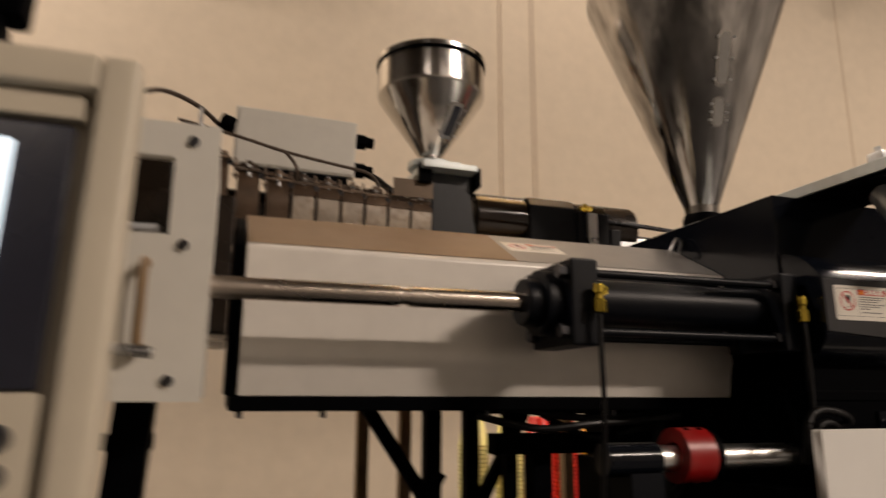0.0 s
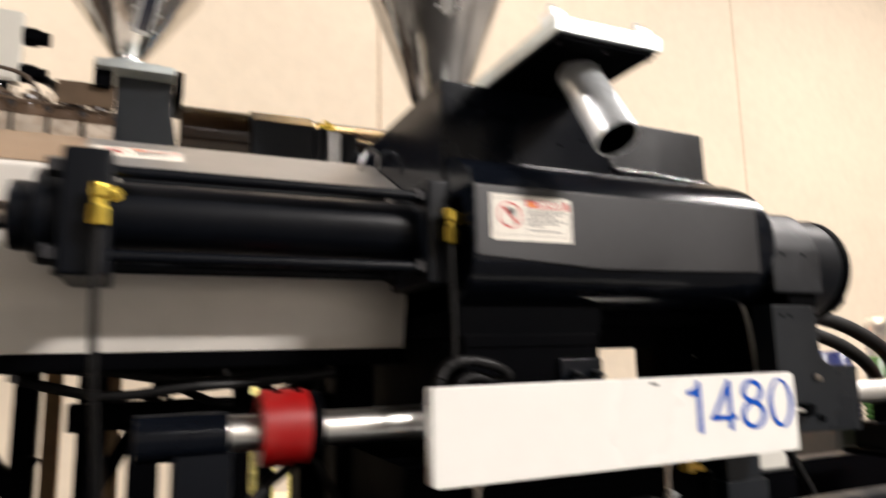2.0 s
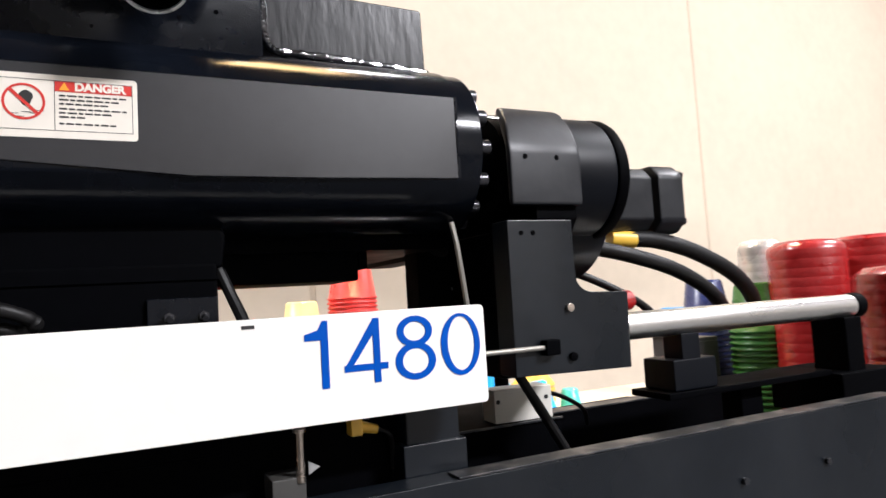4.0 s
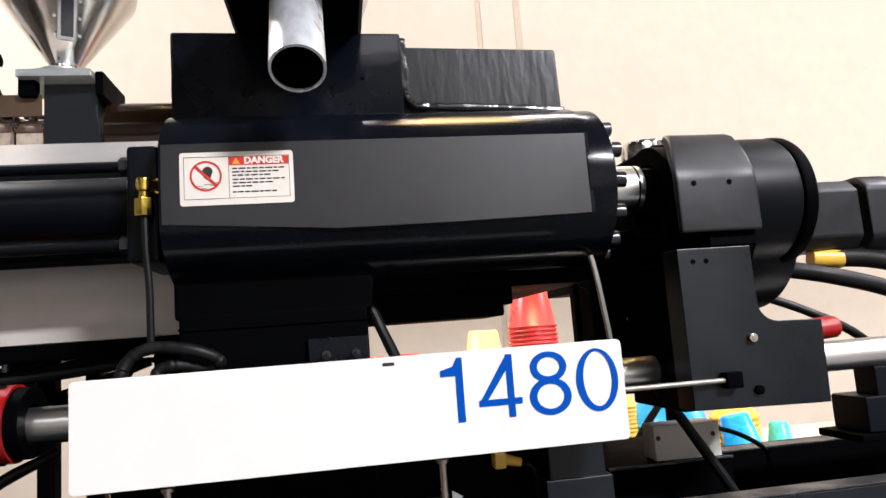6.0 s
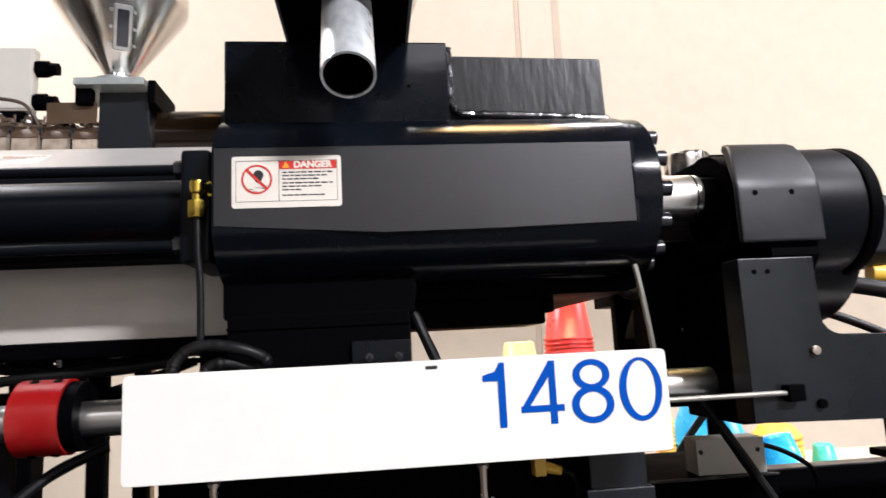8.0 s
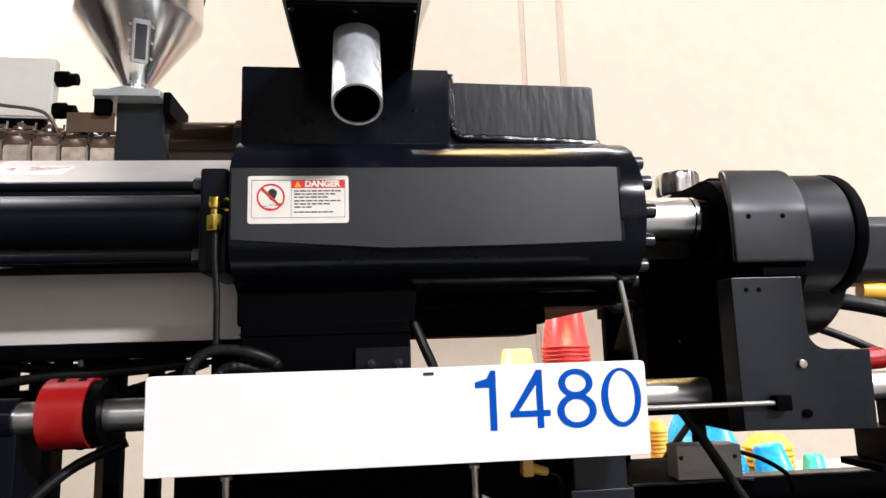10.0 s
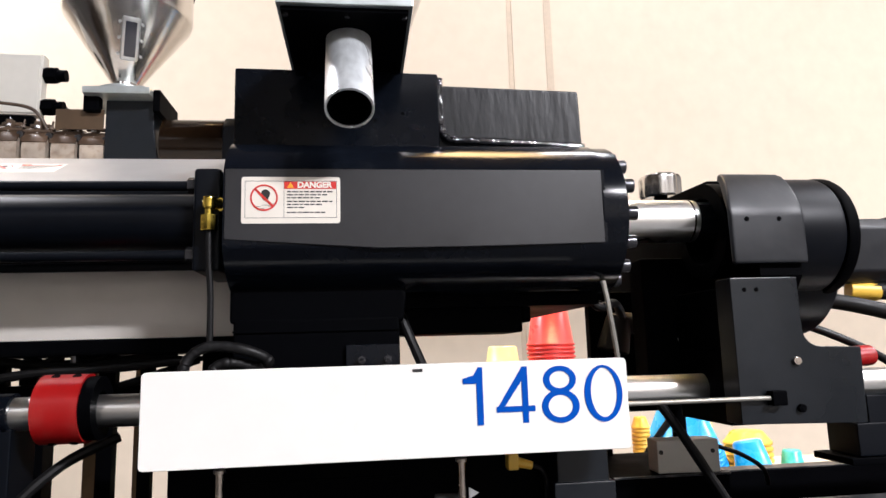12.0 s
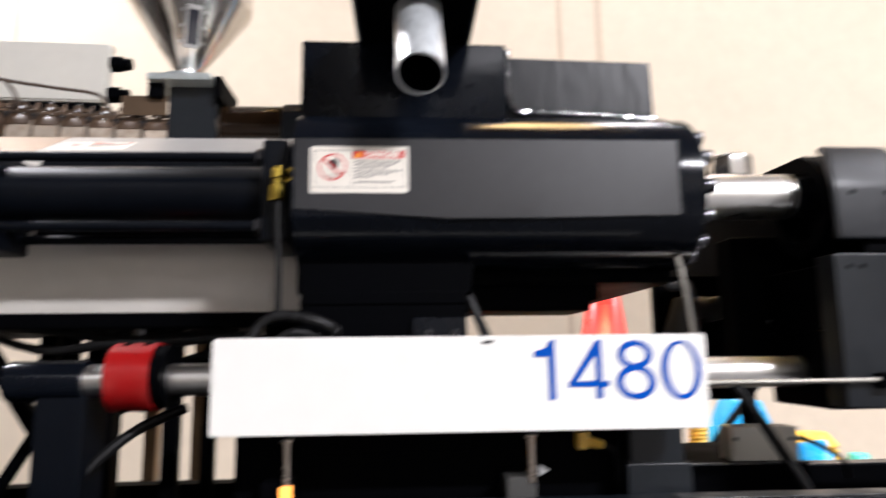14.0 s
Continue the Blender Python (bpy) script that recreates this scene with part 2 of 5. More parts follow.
M = {
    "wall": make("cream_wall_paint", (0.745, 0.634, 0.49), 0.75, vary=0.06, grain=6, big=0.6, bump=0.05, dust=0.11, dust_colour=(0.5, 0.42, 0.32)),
    "wall_dim": make("dimmed_grey_wall_paint", (0.36, 0.34, 0.31), 0.8, vary=0.12, grain=14, big=0.5, bump=0.08),
    "wall_joint": make("wall_joint_sealant", (0.62, 0.505, 0.375), 0.7, vary=0.1, grain=20, big=1.2),
    # floor darkened to keep bounce and reflections off the undersides
    "floor": make("darkened_concrete_floor", (0.022, 0.021, 0.020), 0.6, vary=0.2, grain=30, big=0.9, bump=0.15, dust=0.15, dust_colour=(0.1, 0.09, 0.08)),
    "ceiling": make("dark_roof_deck", (0.10, 0.075, 0.05), 0.8, vary=0.2, grain=10, big=0.6),
    "rust": make("brown_painted_steel", (0.22, 0.14, 0.07), 0.6, vary=0.2, grain=40, big=3),
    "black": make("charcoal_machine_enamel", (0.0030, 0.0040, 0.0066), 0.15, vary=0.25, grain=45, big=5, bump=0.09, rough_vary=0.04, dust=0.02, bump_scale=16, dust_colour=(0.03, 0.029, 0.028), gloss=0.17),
    "face": make("slate_face_paint_with_sheen", (0.0165, 0.0165, 0.0185), 0.40, vary=0.2, grain=50, big=3, bump=0.06, rough_vary=0.1, gloss=0.5, bump_scale=20),
    "black_satin": make("satin_navy_black_paint", (0.0018, 0.0027, 0.0050), 0.40, vary=0.2, grain=45, big=5, bump=0.08, rough_vary=0.06, bump_scale=24, gloss=0.16),
    "black_weld": make("charcoal_enamel_over_rough_casting", (0.012, 0.0125, 0.014), 0.34, vary=0.25, grain=25, big=9, bump=0.35, rough_vary=0.06, coat=0.1, coat_rough=0.2, gloss=0.28, bump_scale=22, stretch=(2.4, 2.4, 0.6)),
    "weld": make("glossy_enamel_on_weld", (0.012, 0.012, 0.014), 0.12, vary=0.3, grain=70, big=20, bump=0.9, rough_vary=0.06, coat=1.0, coat_rough=0.05, gloss=0.8, bump_scale=70),
    # near-black; also stands in for shade below and beside the castings
    "black_matt": make("matt_black_steel_and_shade", (0.0009, 0.0010, 0.0015), 0.6, vary=0.25, grain=50, big=6, bump=0.08, gloss=0.02),
    "grey_bracket": make("slate_grey_enamel", (0.0055, 0.0075, 0.0105), 0.34, vary=0.2, grain=40, big=5, bump=0.1, coat=0.1, gloss=0.3, bump_scale=30, dust=0.05, dust_colour=(0.05, 0.047, 0.043)),
    "casting": make("rough_charcoal_casting_paint", (0.0072, 0.0082, 0.0108), 0.44, vary=0.25, grain=30, big=8, bump=0.40, gloss=0.32, bump_scale=12, dust=0.06, dust_colour=(0.05, 0.048, 0.045)),
    "guard": make("pale_grey_sheet_paint", (0.70, 0.665, 0.61), 0.42, metal=0.15, vary=0.07, grain=20, big=1.5, bump=0.03, dust=0.08, dust_colour=(0.2, 0.16, 0.12)),
    # darker guard metal, holds the shade of the sloping facet
    "guard_top_dim": make("dimmed_satin_sheet_metal", (0.36, 0.35, 0.335), 0.38, metal=0.6, vary=0.08, grain=20, big=2.0, bump=0.03),
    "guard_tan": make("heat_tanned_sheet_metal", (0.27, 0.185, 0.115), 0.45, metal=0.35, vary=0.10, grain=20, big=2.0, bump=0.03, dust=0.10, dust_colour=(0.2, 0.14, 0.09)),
    "ceramic": make("soiled_cream_ceramic", (0.37, 0.315, 0.255), 0.5, vary=0.3, grain=30, big=14, bump=0.12, dust=0.7, dust_colour=(0.16, 0.10, 0.06), random_tint=0.16),
    "brown_sheet": make("heat_browned_sheet", (0.085, 0.055, 0.031), 0.42, metal=0.3, vary=0.25, grain=20, big=8, bump=0.05),
    "worn_edge": make("slate_enamel_worn_to_steel", (0.020, 0.021, 0.024), 0.40, metal=0.2, vary=0.4, grain=30, big=9, bump=0.1, dust=0.75, dust_colour=(0.20, 0.18, 0.16)),
    "cream": make("cream_cabinet_paint", (0.60, 0.535, 0.42), 0.42, vary=0.05, grain=25, big=2, bump=0.04, dust=0.08),
    "white_paint": make("white_cabinet_paint", (0.66, 0.64, 0.58), 0.42, vary=0.05, grain=25, big=2, bump=0.03, dust=0.06),
    "sign": make("white_plate", (0.86, 0.84, 0.79), 0.32, vary=0.025, grain=20, big=3, bump=0.01, dust=0.05, dust_colour=(0.7, 0.66, 0.58)),
    "blue_ink": make("blue_vinyl", (0.0012, 0.068, 0.42), 0.6, vary=0.1, grain=60, big=8, bump=0.02, gloss=0.15),
    "dull_wire": make("dull_drawn_wire", (0.30, 0.285, 0.25), 0.5, metal=0.6, vary=0.15, grain=60, big=8, bump=0.04),
    "black_ink": make("black_print", (0.015, 0.014, 0.014), 0.5, vary=0.1, bump=0),
    "red_ink": make("red_print", (0.56, 0.03, 0.02), 0.4, vary=0.08, bump=0),
    "yellow_ink": make("yellow_print", (0.85, 0.36, 0.02), 0.4, vary=0.08, bump=0),
    "label": make("label_paper", (0.78, 0.73, 0.64), 0.4, vary=0.05, grain=40, big=20, bump=0.02),
    "chrome": make("hard_chrome_rod", (0.88, 0.86, 0.82), 0.30, metal=1, vary=0.07, grain=60, big=3, bump=0.008, rough_vary=0.03, stretch=(1, 4, 4)),
    "dull_rod": make("worn_ground_rod", (0.54, 0.475, 0.41), 0.27, metal=1, vary=0.14, grain=60, big=4, bump=0.01, rough_vary=0.05, stretch=(1, 4, 4)),
    "stainless": make("brushed_stainless", (0.54, 0.53, 0.52), 0.16, metal=1, vary=0.65, grain=22, big=7, bump=1.0, rough_vary=0.09, stretch=(1, 1, 0.035), bump_scale=11),
    "stainless_polished": make("polished_stainless", (0.62, 0.60, 0.57), 0.19, metal=1, vary=0.16, grain=26, big=5, bump=0.4, rough_vary=0.06, stretch=(1, 1, 0.06), bump_scale=16),
    "galvanised": make("galvanised_tube", (0.74, 0.77, 0.79), 0.36, metal=0.55, vary=0.32, grain=70, big=22, bump=0.12, rough_vary=0.12, stretch=(1, 1, 0.16)),
    "steel": make("ground_steel", (0.56, 0.57, 0.58), 0.34, metal=1, vary=0.15, grain=60, big=8, bump=0.05),
    "plate": make("zinc_grey_plate", (0.50, 0.54, 0.54), 0.42, metal=0.75, vary=0.15, grain=40, big=8, bump=0.06, dust=0.15),
    "bolt": make("blackened_bolt_steel", (0.05, 0.05, 0.055), 0.28, metal=0.7, vary=0.2, grain=60, big=10, bump=0.04),
    "brass": make("brass", (0.83, 0.62, 0.10), 0.2, metal=1, vary=0.12, grain=60, big=20, bump=0.03),
    "bronze": make("heat_stained_brown_sheet", (0.010, 0.0055, 0.0028), 0.22, metal=0.1, vary=0.3, grain=20, big=6, bump=0.08, gloss=0.3),
    "red": make("red_enamel_collar", (0.30, 0.0045, 0.004), 0.40, vary=0.12, grain=40, big=8, bump=0.06, dust=0.06),
    "rubber": make("black_rubber_hose", (0.005, 0.0048, 0.005), 0.5, vary=0.2, grain=70, big=12, bump=0.15, gloss=0.25),
    "band": make("mica_heater_band", (0.075, 0.048, 0.030), 0.42, metal=0.3, vary=0.35, grain=22, big=9, bump=0.08, dust=0.85, dust_colour=(0.055, 0.03, 0.016), random_tint=0.4),
    "strap": make("stained_clamp_strap", (0.115, 0.078, 0.052), 0.45, metal=0.35, vary=0.4, grain=30, big=14, bump=0.08, random_tint=0.5),
    "wire": make("brown_cable_sheath", (0.06, 0.04, 0.026), 0.55, vary=0.2, grain=60, big=12),
    "cup_red": make("red_plastic", (0.66, 0.035, 0.025), 0.32, vary=0.06, bump=0.02, random_tint=0.12),
    "cup_yellow": make("yellow_plastic", (0.80, 0.50, 0.05), 0.34, vary=0.06, bump=0.02, random_tint=0.1),
    "cup_lime": make("pale_lime_plastic", (0.78, 0.74, 0.30), 0.34, vary=0.06, bump=0.02, random_tint=0.1),
    "cup_blue": make("blue_plastic", (0.035, 0.33, 0.72), 0.3, vary=0.06, bump=0.02, random_tint=0.1),
    "cup_teal": make("teal_plastic", (0.10, 0.52, 0.45), 0.3, vary=0.06, bump=0.02, random_tint=0.1),
    "cup_green": make("green_plastic", (0.035, 0.12, 0.02), 0.3, vary=0.06, bump=0.02),
    "cup_navy": make("navy_plastic", (0.02, 0.03, 0.12), 0.3, vary=0.06, bump=0.02),
    "wrap_red": make("red_cups_in_clear_film", (0.30, 0.012, 0.012), 0.30, vary=0.15, grain=30, big=10, bump=0.5, coat=0.8, bump_scale=38),
    "wrap_silver": make("silver_cups_in_clear_film", (0.62, 0.60, 0.57), 0.28, metal=0.4, vary=0.15, grain=30, big=10, bump=0.4, coat=0.6, bump_scale=38),
    "dull_grey": make("dull_grey_steel_paint", (0.042, 0.041, 0.038), 0.5, vary=0.12, grain=30, big=4, dust=0.15, dust_colour=(0.12, 0.11, 0.1)),
    "carton": make("brown_cardboard", (0.42, 0.28, 0.15), 0.8, vary=0.1, grain=40, big=5),
    "bezel": make("dark_screen_bezel", (0.016, 0.018, 0.03), 0.18, vary=0.1, bump=0, coat=0.3),
    "screen": glow("lit_screen", (0.78, 0.92, 1.0), 2.4),
    "amber": glow("amber_indicator", (1.0, 0.32, 0.04), 2.2),
    "glass": make("smoked_sight_glass", (0.34, 0.33, 0.31), 0.12, vary=0.1, bump=0.01, coat=0.5),
}

# ---- room ----
ROOM_Z, X0, X1, Y0, Y1 = 10.4, -16.0, 17.0, -14.0, 6.0


def room():
    def slab(name, label, category, box, mat):
        bm = bmesh.new()
        add_box(bm, *box)
        return tagged(part(name, bm, mat), label, category, kind="structure")
    slab("floor", "worn concrete factory floor, darkened to cut its bounce", "floor", (X0, X1, Y0, Y1, -0.2, 0), M["floor"])
    slab("wall_north", "cream painted tilt-up concrete factory wall", "wall", (X0 - 0.2, X1 + 0.2, Y1, Y1 + 0.2, -0.2, ROOM_Z), M["wall"])
    # walls out of view, greyed to limit bounce and reflections
    slab("wall_south", "unseen grey factory wall, dimmed to hold back reflections", "wall", (X0 - 0.2, X1 + 0.2, Y0 - 0.2, Y0, -0.2, ROOM_Z), M["wall_dim"])
    slab("wall_west", "unseen grey factory wall, dimmed to hold back reflections", "wall", (X0 - 0.2, X0, Y0, Y1, -0.2, ROOM_Z), M["wall_dim"])
    slab("wall_east", "unseen grey factory wall, dimmed to hold back reflections", "wall", (X1, X1 + 0.2, Y0, Y1, -0.2, ROOM_Z), M["wall_dim"])
    slab("ceiling", "dark brown roof deck of the factory hall", "ceiling", (X0, X1, Y0, Y1, ROOM_Z, ROOM_Z + 0.2), M["ceiling"])
    for x, w in ((1.88, 0.05), (2.33, 0.08), (7.55, 0.03), (-4.0, 0.035)):
        bm = bmesh.new()
        add_box(bm, x - w / 2, x + w / 2, Y1 - 0.006, Y1 - 0.0005, 0, ROOM_Z)
        tagged(part("trim", bm, M["wall_joint"]), "vertical sealed joint in the cream wall", "wall joint", kind="structure")
    # shallow pilaster between the two joints
    bm = bmesh.new()
    add_box(bm, 1.91, 2.285, Y1 - 0.012, Y1 - 0.0005, 0, ROOM_Z)
    tagged(part("trim", bm, M["wall"]), "flat cream strip between two wall joints", "wall strip", kind="structure")
    # diagonal roof brace and beam in the far corner
    bm = bmesh.new()
    add_cyl(bm, (6.75, 5.7, 7.55), (10.3, 5.7, 10.2), 0.07, 8)
    tagged(part("roof_brace", bm, M["rust"]), "brown diagonal steel roof brace against the wall", "roof brace", kind="structure")
    for x in (4.0, 9.0, 14.0):
        bm = bmesh.new()
        add_box(bm, x - 0.12, x + 0.12, Y0, Y1, ROOM_Z - 0.55, ROOM_Z, 0.01)
        tagged(part("roof_beam", bm, M["rust"]), "brown steel beam below the roof deck", "roof beam", kind="structure")
    bm = bmesh.new()
    add_box(bm, 13.3, 13.75, 5.86, 5.998, 2.3, 2.62, 0.04)
    add_cyl(bm, (13.75, 5.97, 2.6), (13.75, 5.97, 4.2), 0.025, 8)
    tagged(part("wall_fixture", bm, M["wall_joint"]), "small painted fixture with a conduit on the wall", "wall fixture", kind="structure")


room()
for lx, ly, lz, sx, sy, watts, tint in LAMPS:
    ceiling_lamp(lx, ly, lz, sx, sy, watts, tint)

# ---- front injection unit ----
AX_Y, AX_Z, LOBE_R = 0.11, 1.655, 0.123   # axis of the near injection cylinder
MID_Y = 0.56                              # middle of the unit, below the large hopper


def arc(cy, cz, r, a0, a1, n):
    return [(cy + r * math.cos(radians(a0 + (a1 - a0) * i / n)), cz + r * math.sin(radians(a0 + (a1 - a0) * i / n))) for i in range(n + 1)]


def socket_bolt(bm, at, way, r, h):
    a, w = Vector(at), Vector(way).normalized()
    add_cyl(bm, a, a + w * h, r, 16, bevel=r * 0.18)
    add_cyl(bm, a + w * h, a + w * (h + 0.0008), r * 0.5, 6)


def injection_housing():
    top = thing("injection_housing", "charcoal enamelled cast injection housing with a flanged cylinder end", "machine housing")
    # near cylinder lobe: round casting with a flat face cut on its front
    prof = arc(AX_Y, AX_Z, LOBE_R, 90, 152, 14) + [(0.0, 1.713), (0.0, 1.606)] + arc(AX_Y, AX_Z, LOBE_R, 209, 270, 14)
    prof = [p for p in prof if p[0] >= 0.0] + [(0.62, 1.53), (0.62, 1.778)]
    bm = bmesh.new()
    add_prism(bm, prof, -0.026, 0.546, "x")
    part("cylinder_body", bm, M["black"], top, smooth=0.3)
    # slate face plate, paled to carry the hall's reflected light
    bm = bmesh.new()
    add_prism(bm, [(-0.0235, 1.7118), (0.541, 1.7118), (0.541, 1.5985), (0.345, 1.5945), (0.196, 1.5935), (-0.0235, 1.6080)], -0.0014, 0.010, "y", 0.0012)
    part("front_face", bm, M["face"], top, "flat slate front face, paled for its reflected light")
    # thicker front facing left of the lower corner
    # web and pedestal blackened to carry the shade below the face
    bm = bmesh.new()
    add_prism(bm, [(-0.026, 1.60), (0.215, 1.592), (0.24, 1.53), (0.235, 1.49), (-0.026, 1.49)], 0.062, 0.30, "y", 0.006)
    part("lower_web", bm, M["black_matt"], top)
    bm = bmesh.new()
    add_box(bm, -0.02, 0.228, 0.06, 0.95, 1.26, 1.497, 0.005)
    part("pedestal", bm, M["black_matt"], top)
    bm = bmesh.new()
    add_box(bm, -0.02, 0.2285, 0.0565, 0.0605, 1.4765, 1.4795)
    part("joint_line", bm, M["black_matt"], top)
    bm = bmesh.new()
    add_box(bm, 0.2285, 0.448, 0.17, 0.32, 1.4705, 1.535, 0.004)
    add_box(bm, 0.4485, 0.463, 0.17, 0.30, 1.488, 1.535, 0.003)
    # wide box added to black out the underside and its reflections
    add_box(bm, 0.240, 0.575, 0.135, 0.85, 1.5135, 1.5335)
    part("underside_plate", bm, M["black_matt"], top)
    # upper block that carries the hopper slide
    bm = bmesh.new()
    add_prism(bm, [(-0.031, 1.70), (-0.031, 1.910), (0.303, 1.907), (0.303, 1.70)], 0.096, 1.03, "y", 0.004)
    part("upper_block", bm, M["black"], top)
    bm = bmesh.new()
    add_prism(bm, [(0.303, 1.70), (0.303, 1.897), (0.556, 1.891), (0.560, 1.70)], 0.121, 1.0, "y", 0.005)
    part("stepped_block", bm, M["black_weld"], top, "rough-textured charcoal block")
    bm = bmesh.new()
    pts = [(0.306, 0.117, 1.905), (0.306, 0.115, 1.86), (0.309, 0.114, 1.815), (0.322, 0.110, 1.796), (0.36, 0.108, 1.793), (0.43, 0.109, 1.790), (0.50, 0.109, 1.787), (0.556, 0.112, 1.783)]
    add_sweep(bm, pts, 0.0065, 10, 9, 0.22)
    part("weld_bead", bm, M["weld"], top, "glossy painted weld bead")
    # small tapped holes and a grease nipple
    for x, z in ((0.242, 1.835), (0.196, 1.822), (0.02, 1.868)):
        bm = bmesh.new()
        add_cyl(bm, (x, 0.0952, z), (x, 0.0975, z), 0.0030, 10)
        part("tapped_hole", bm, M["black_matt"], top)
    # end flange with its ring of bolts
    bm = bmesh.new()
    add_cyl(bm, (0.5405, AX_Y + 0.0112, AX_Z), (0.583, AX_Y + 0.0112, AX_Z), 0.1240, 64, bevel=0.003)
    flange = part("end_flange", bm, M["black"], top)
    for i in range(14):
        a = radians(4 + i * 360 / 14)
        bm = bmesh.new()
        socket_bolt(bm, (0.582, AX_Y + 0.0112 + 0.104 * math.cos(a), AX_Z + 0.104 * math.sin(a)), (1, 0, 0), 0.0115, 0.020)
        part("bolt", bm, M["bolt"], flange)
    bm = bmesh.new()
    add_cyl(bm, (0.582, AX_Y, AX_Z), (0.590, AX_Y, AX_Z), 0.050, 40, bevel=0.003)
    part("rod_seal", bm, M["bolt"], flange)
    # the far cylinder of the pair
    bm = bmesh.new()
    add_cyl(bm, (-0.026, 2 * MID_Y - AX_Y, AX_Z), (0.583, 2 * MID_Y - AX_Y, AX_Z), LOBE_R, 48, bevel=0.005)
    part("far_cylinder", bm, M["black"], top)
    # terminal plate with two studs on the pedestal
    bm = bmesh.new()
    add_box(bm, 0.146, 0.226, 0.052, 0.0605, 1.40, 1.455, 0.002)
    plate = part("terminal_plate", bm, M["black"], top)
    for x in (0.170, 0.209):
        bm = bmesh.new()
        add_cyl(bm, (x, 0.052, 1.432), (x, 0.040, 1.432), 0.0062, 6)
        add_cyl(bm, (x, 0.040, 1.432), (x, 0.028, 1.429), 0.0035, 10)
        part("stud", bm, M["bolt"], plate)
    # cable guide wire at the flange
    bm = bmesh.new()
    add_sweep(bm, [(0.556, 0.060, 1.545), (0.558, 0.052, 1.515), (0.563, 0.050, 1.47), (0.568, 0.050, 1.425), (0.575, 0.050, 1.34)], 0.0040, 8)
    part("grey_tube", bm, M["dull_wire"], top, "thin grey grease tube")
    warning_label(top, "danger_label", 0.0, 0.141, 1.6305, 1.6995, lambda x, z: (x, -0.0020, z), (90, 0, 0))
    return top


def warning_label(parent, name, x0, x1, z0, z1, place, turn):
    """The danger sticker: paper, frame, red band with its word, pictogram and bars for the small print."""
    w, h = x1 - x0, z1 - z0
    base = pose(*place((x0 + x1) / 2, (z0 + z1) / 2), *turn)

    def flat(nm, mat, pts, lift, par):
        bm = bmesh.new()
        bm.faces.new([bm.verts.new((u, v, lift)) for u, v in pts])
        ob = part(nm, bm, mat, par)
        return ob

    def rounded(cx, cy, ww, hh, r):
        out = []
        for sx, sy, a in ((1, 1, 0), (-1, 1, 90), (-1, -1, 180), (1, -1, 270)):
            for k in range(5):
                t = radians(a + 90 * k / 4)
                out.append((cx + sx * (ww / 2 - r) + r * math.cos(t), cy + sy * (hh / 2 - r) + r * math.sin(t)))
        return out
    bm = bmesh.new()
    add_prism(bm, rounded(0, 0, w, h, 0.004), -0.0004, 0.0004, "z")
    paper = part(name, bm, M["label"], parent, "white and red danger sticker")
    paper.matrix_basis = base
    s = w / 0.141

    def ring(cx, cy, r0, r1, mat, nm, lift):
        bm = bmesh.new()
        n = 40
        a = [bm.verts.new((cx + r0 * math.cos(2 * math.pi * i / n), cy + r0 * math.sin(2 * math.pi * i / n), lift)) for i in range(n)]
        b = [bm.verts.new((cx + r1 * math.cos(2 * math.pi * i / n), cy + r1 * math.sin(2 * math.pi * i / n), lift)) for i in range(n)]
        for i in range(n):
            bm.faces.new((a[i], a[(i + 1) % n], b[(i + 1) % n], b[i]))
        part(nm, bm, mat, paper)

    def bar(u0, u1, v0, v1, mat, nm, lift=0.0007):
        flat(nm, mat, [(u0, v0), (u1, v0), (u1, v1), (u0, v1)], lift, paper)
    hw, hh = 0.0655 * s, 0.0285 * s
    for u0, u1, v0, v1 in ((-hw, hw, hh - 0.0007, hh), (-hw, hw, -hh + 0.002, -hh + 0.0026), (-hw, -hw + 0.0006, -hh + 0.002, hh), (hw - 0.0006, hw, -hh + 0.002, hh), (-0.0105 * s, -0.0099 * s, -hh + 0.002, hh)):
        bar(u0, u1, v0, v1, M["black_ink"], "frame_line")
    bar(-0.0098 * s, hw - 0.0008, 0.0165 * s, hh - 0.0009, M["red_ink"], "red_band", 0.0008)
    flat("triangle", M["yellow_ink"], [(-0.0060 * s, 0.0180 * s), (0.0040 * s, 0.0180 * s), (-0.001 * s, 0.0268 * s)], 0.0011, paper)
    text_part("word", "DANGER", 0.0122 * s, M["label"], paper, pose(0.0335 * s, 0.0222 * s, 0.0011), 0.0001, thin=0.0006 * s)
    # pictogram: a dark glove-like blot above rollers, struck through
    bm = bmesh.new()
    n = 18
    bm.faces.new([bm.verts.new((-0.0365 * s + 0.0062 * s * math.cos(t) * (1 + 0.15 * math.sin(3 * t)), 0.0075 * s + 0.0085 * s * math.sin(t), 0.0008)) for t in (2 * math.pi * i / n for i in range(n))])
    part("pictogram", bm, M["black_ink"], paper)
    for k, (u, v) in enumerate(((-0.052, -0.010), (-0.047, -0.013), (-0.029, -0.006), (-0.033, -0.009), (-0.041, -0.008))):
        bar(u * s, (u + 0.009) * s, v * s, (v + 0.0007) * s, M["black_ink"], "pictogram_line")
    ring(-0.0385 * s, 0.0035 * s, 0.0172 * s, 0.0197 * s, M["red_ink"], "ban_ring", 0.0010)
    c, d = 0.0130 * s, 0.0012 * s
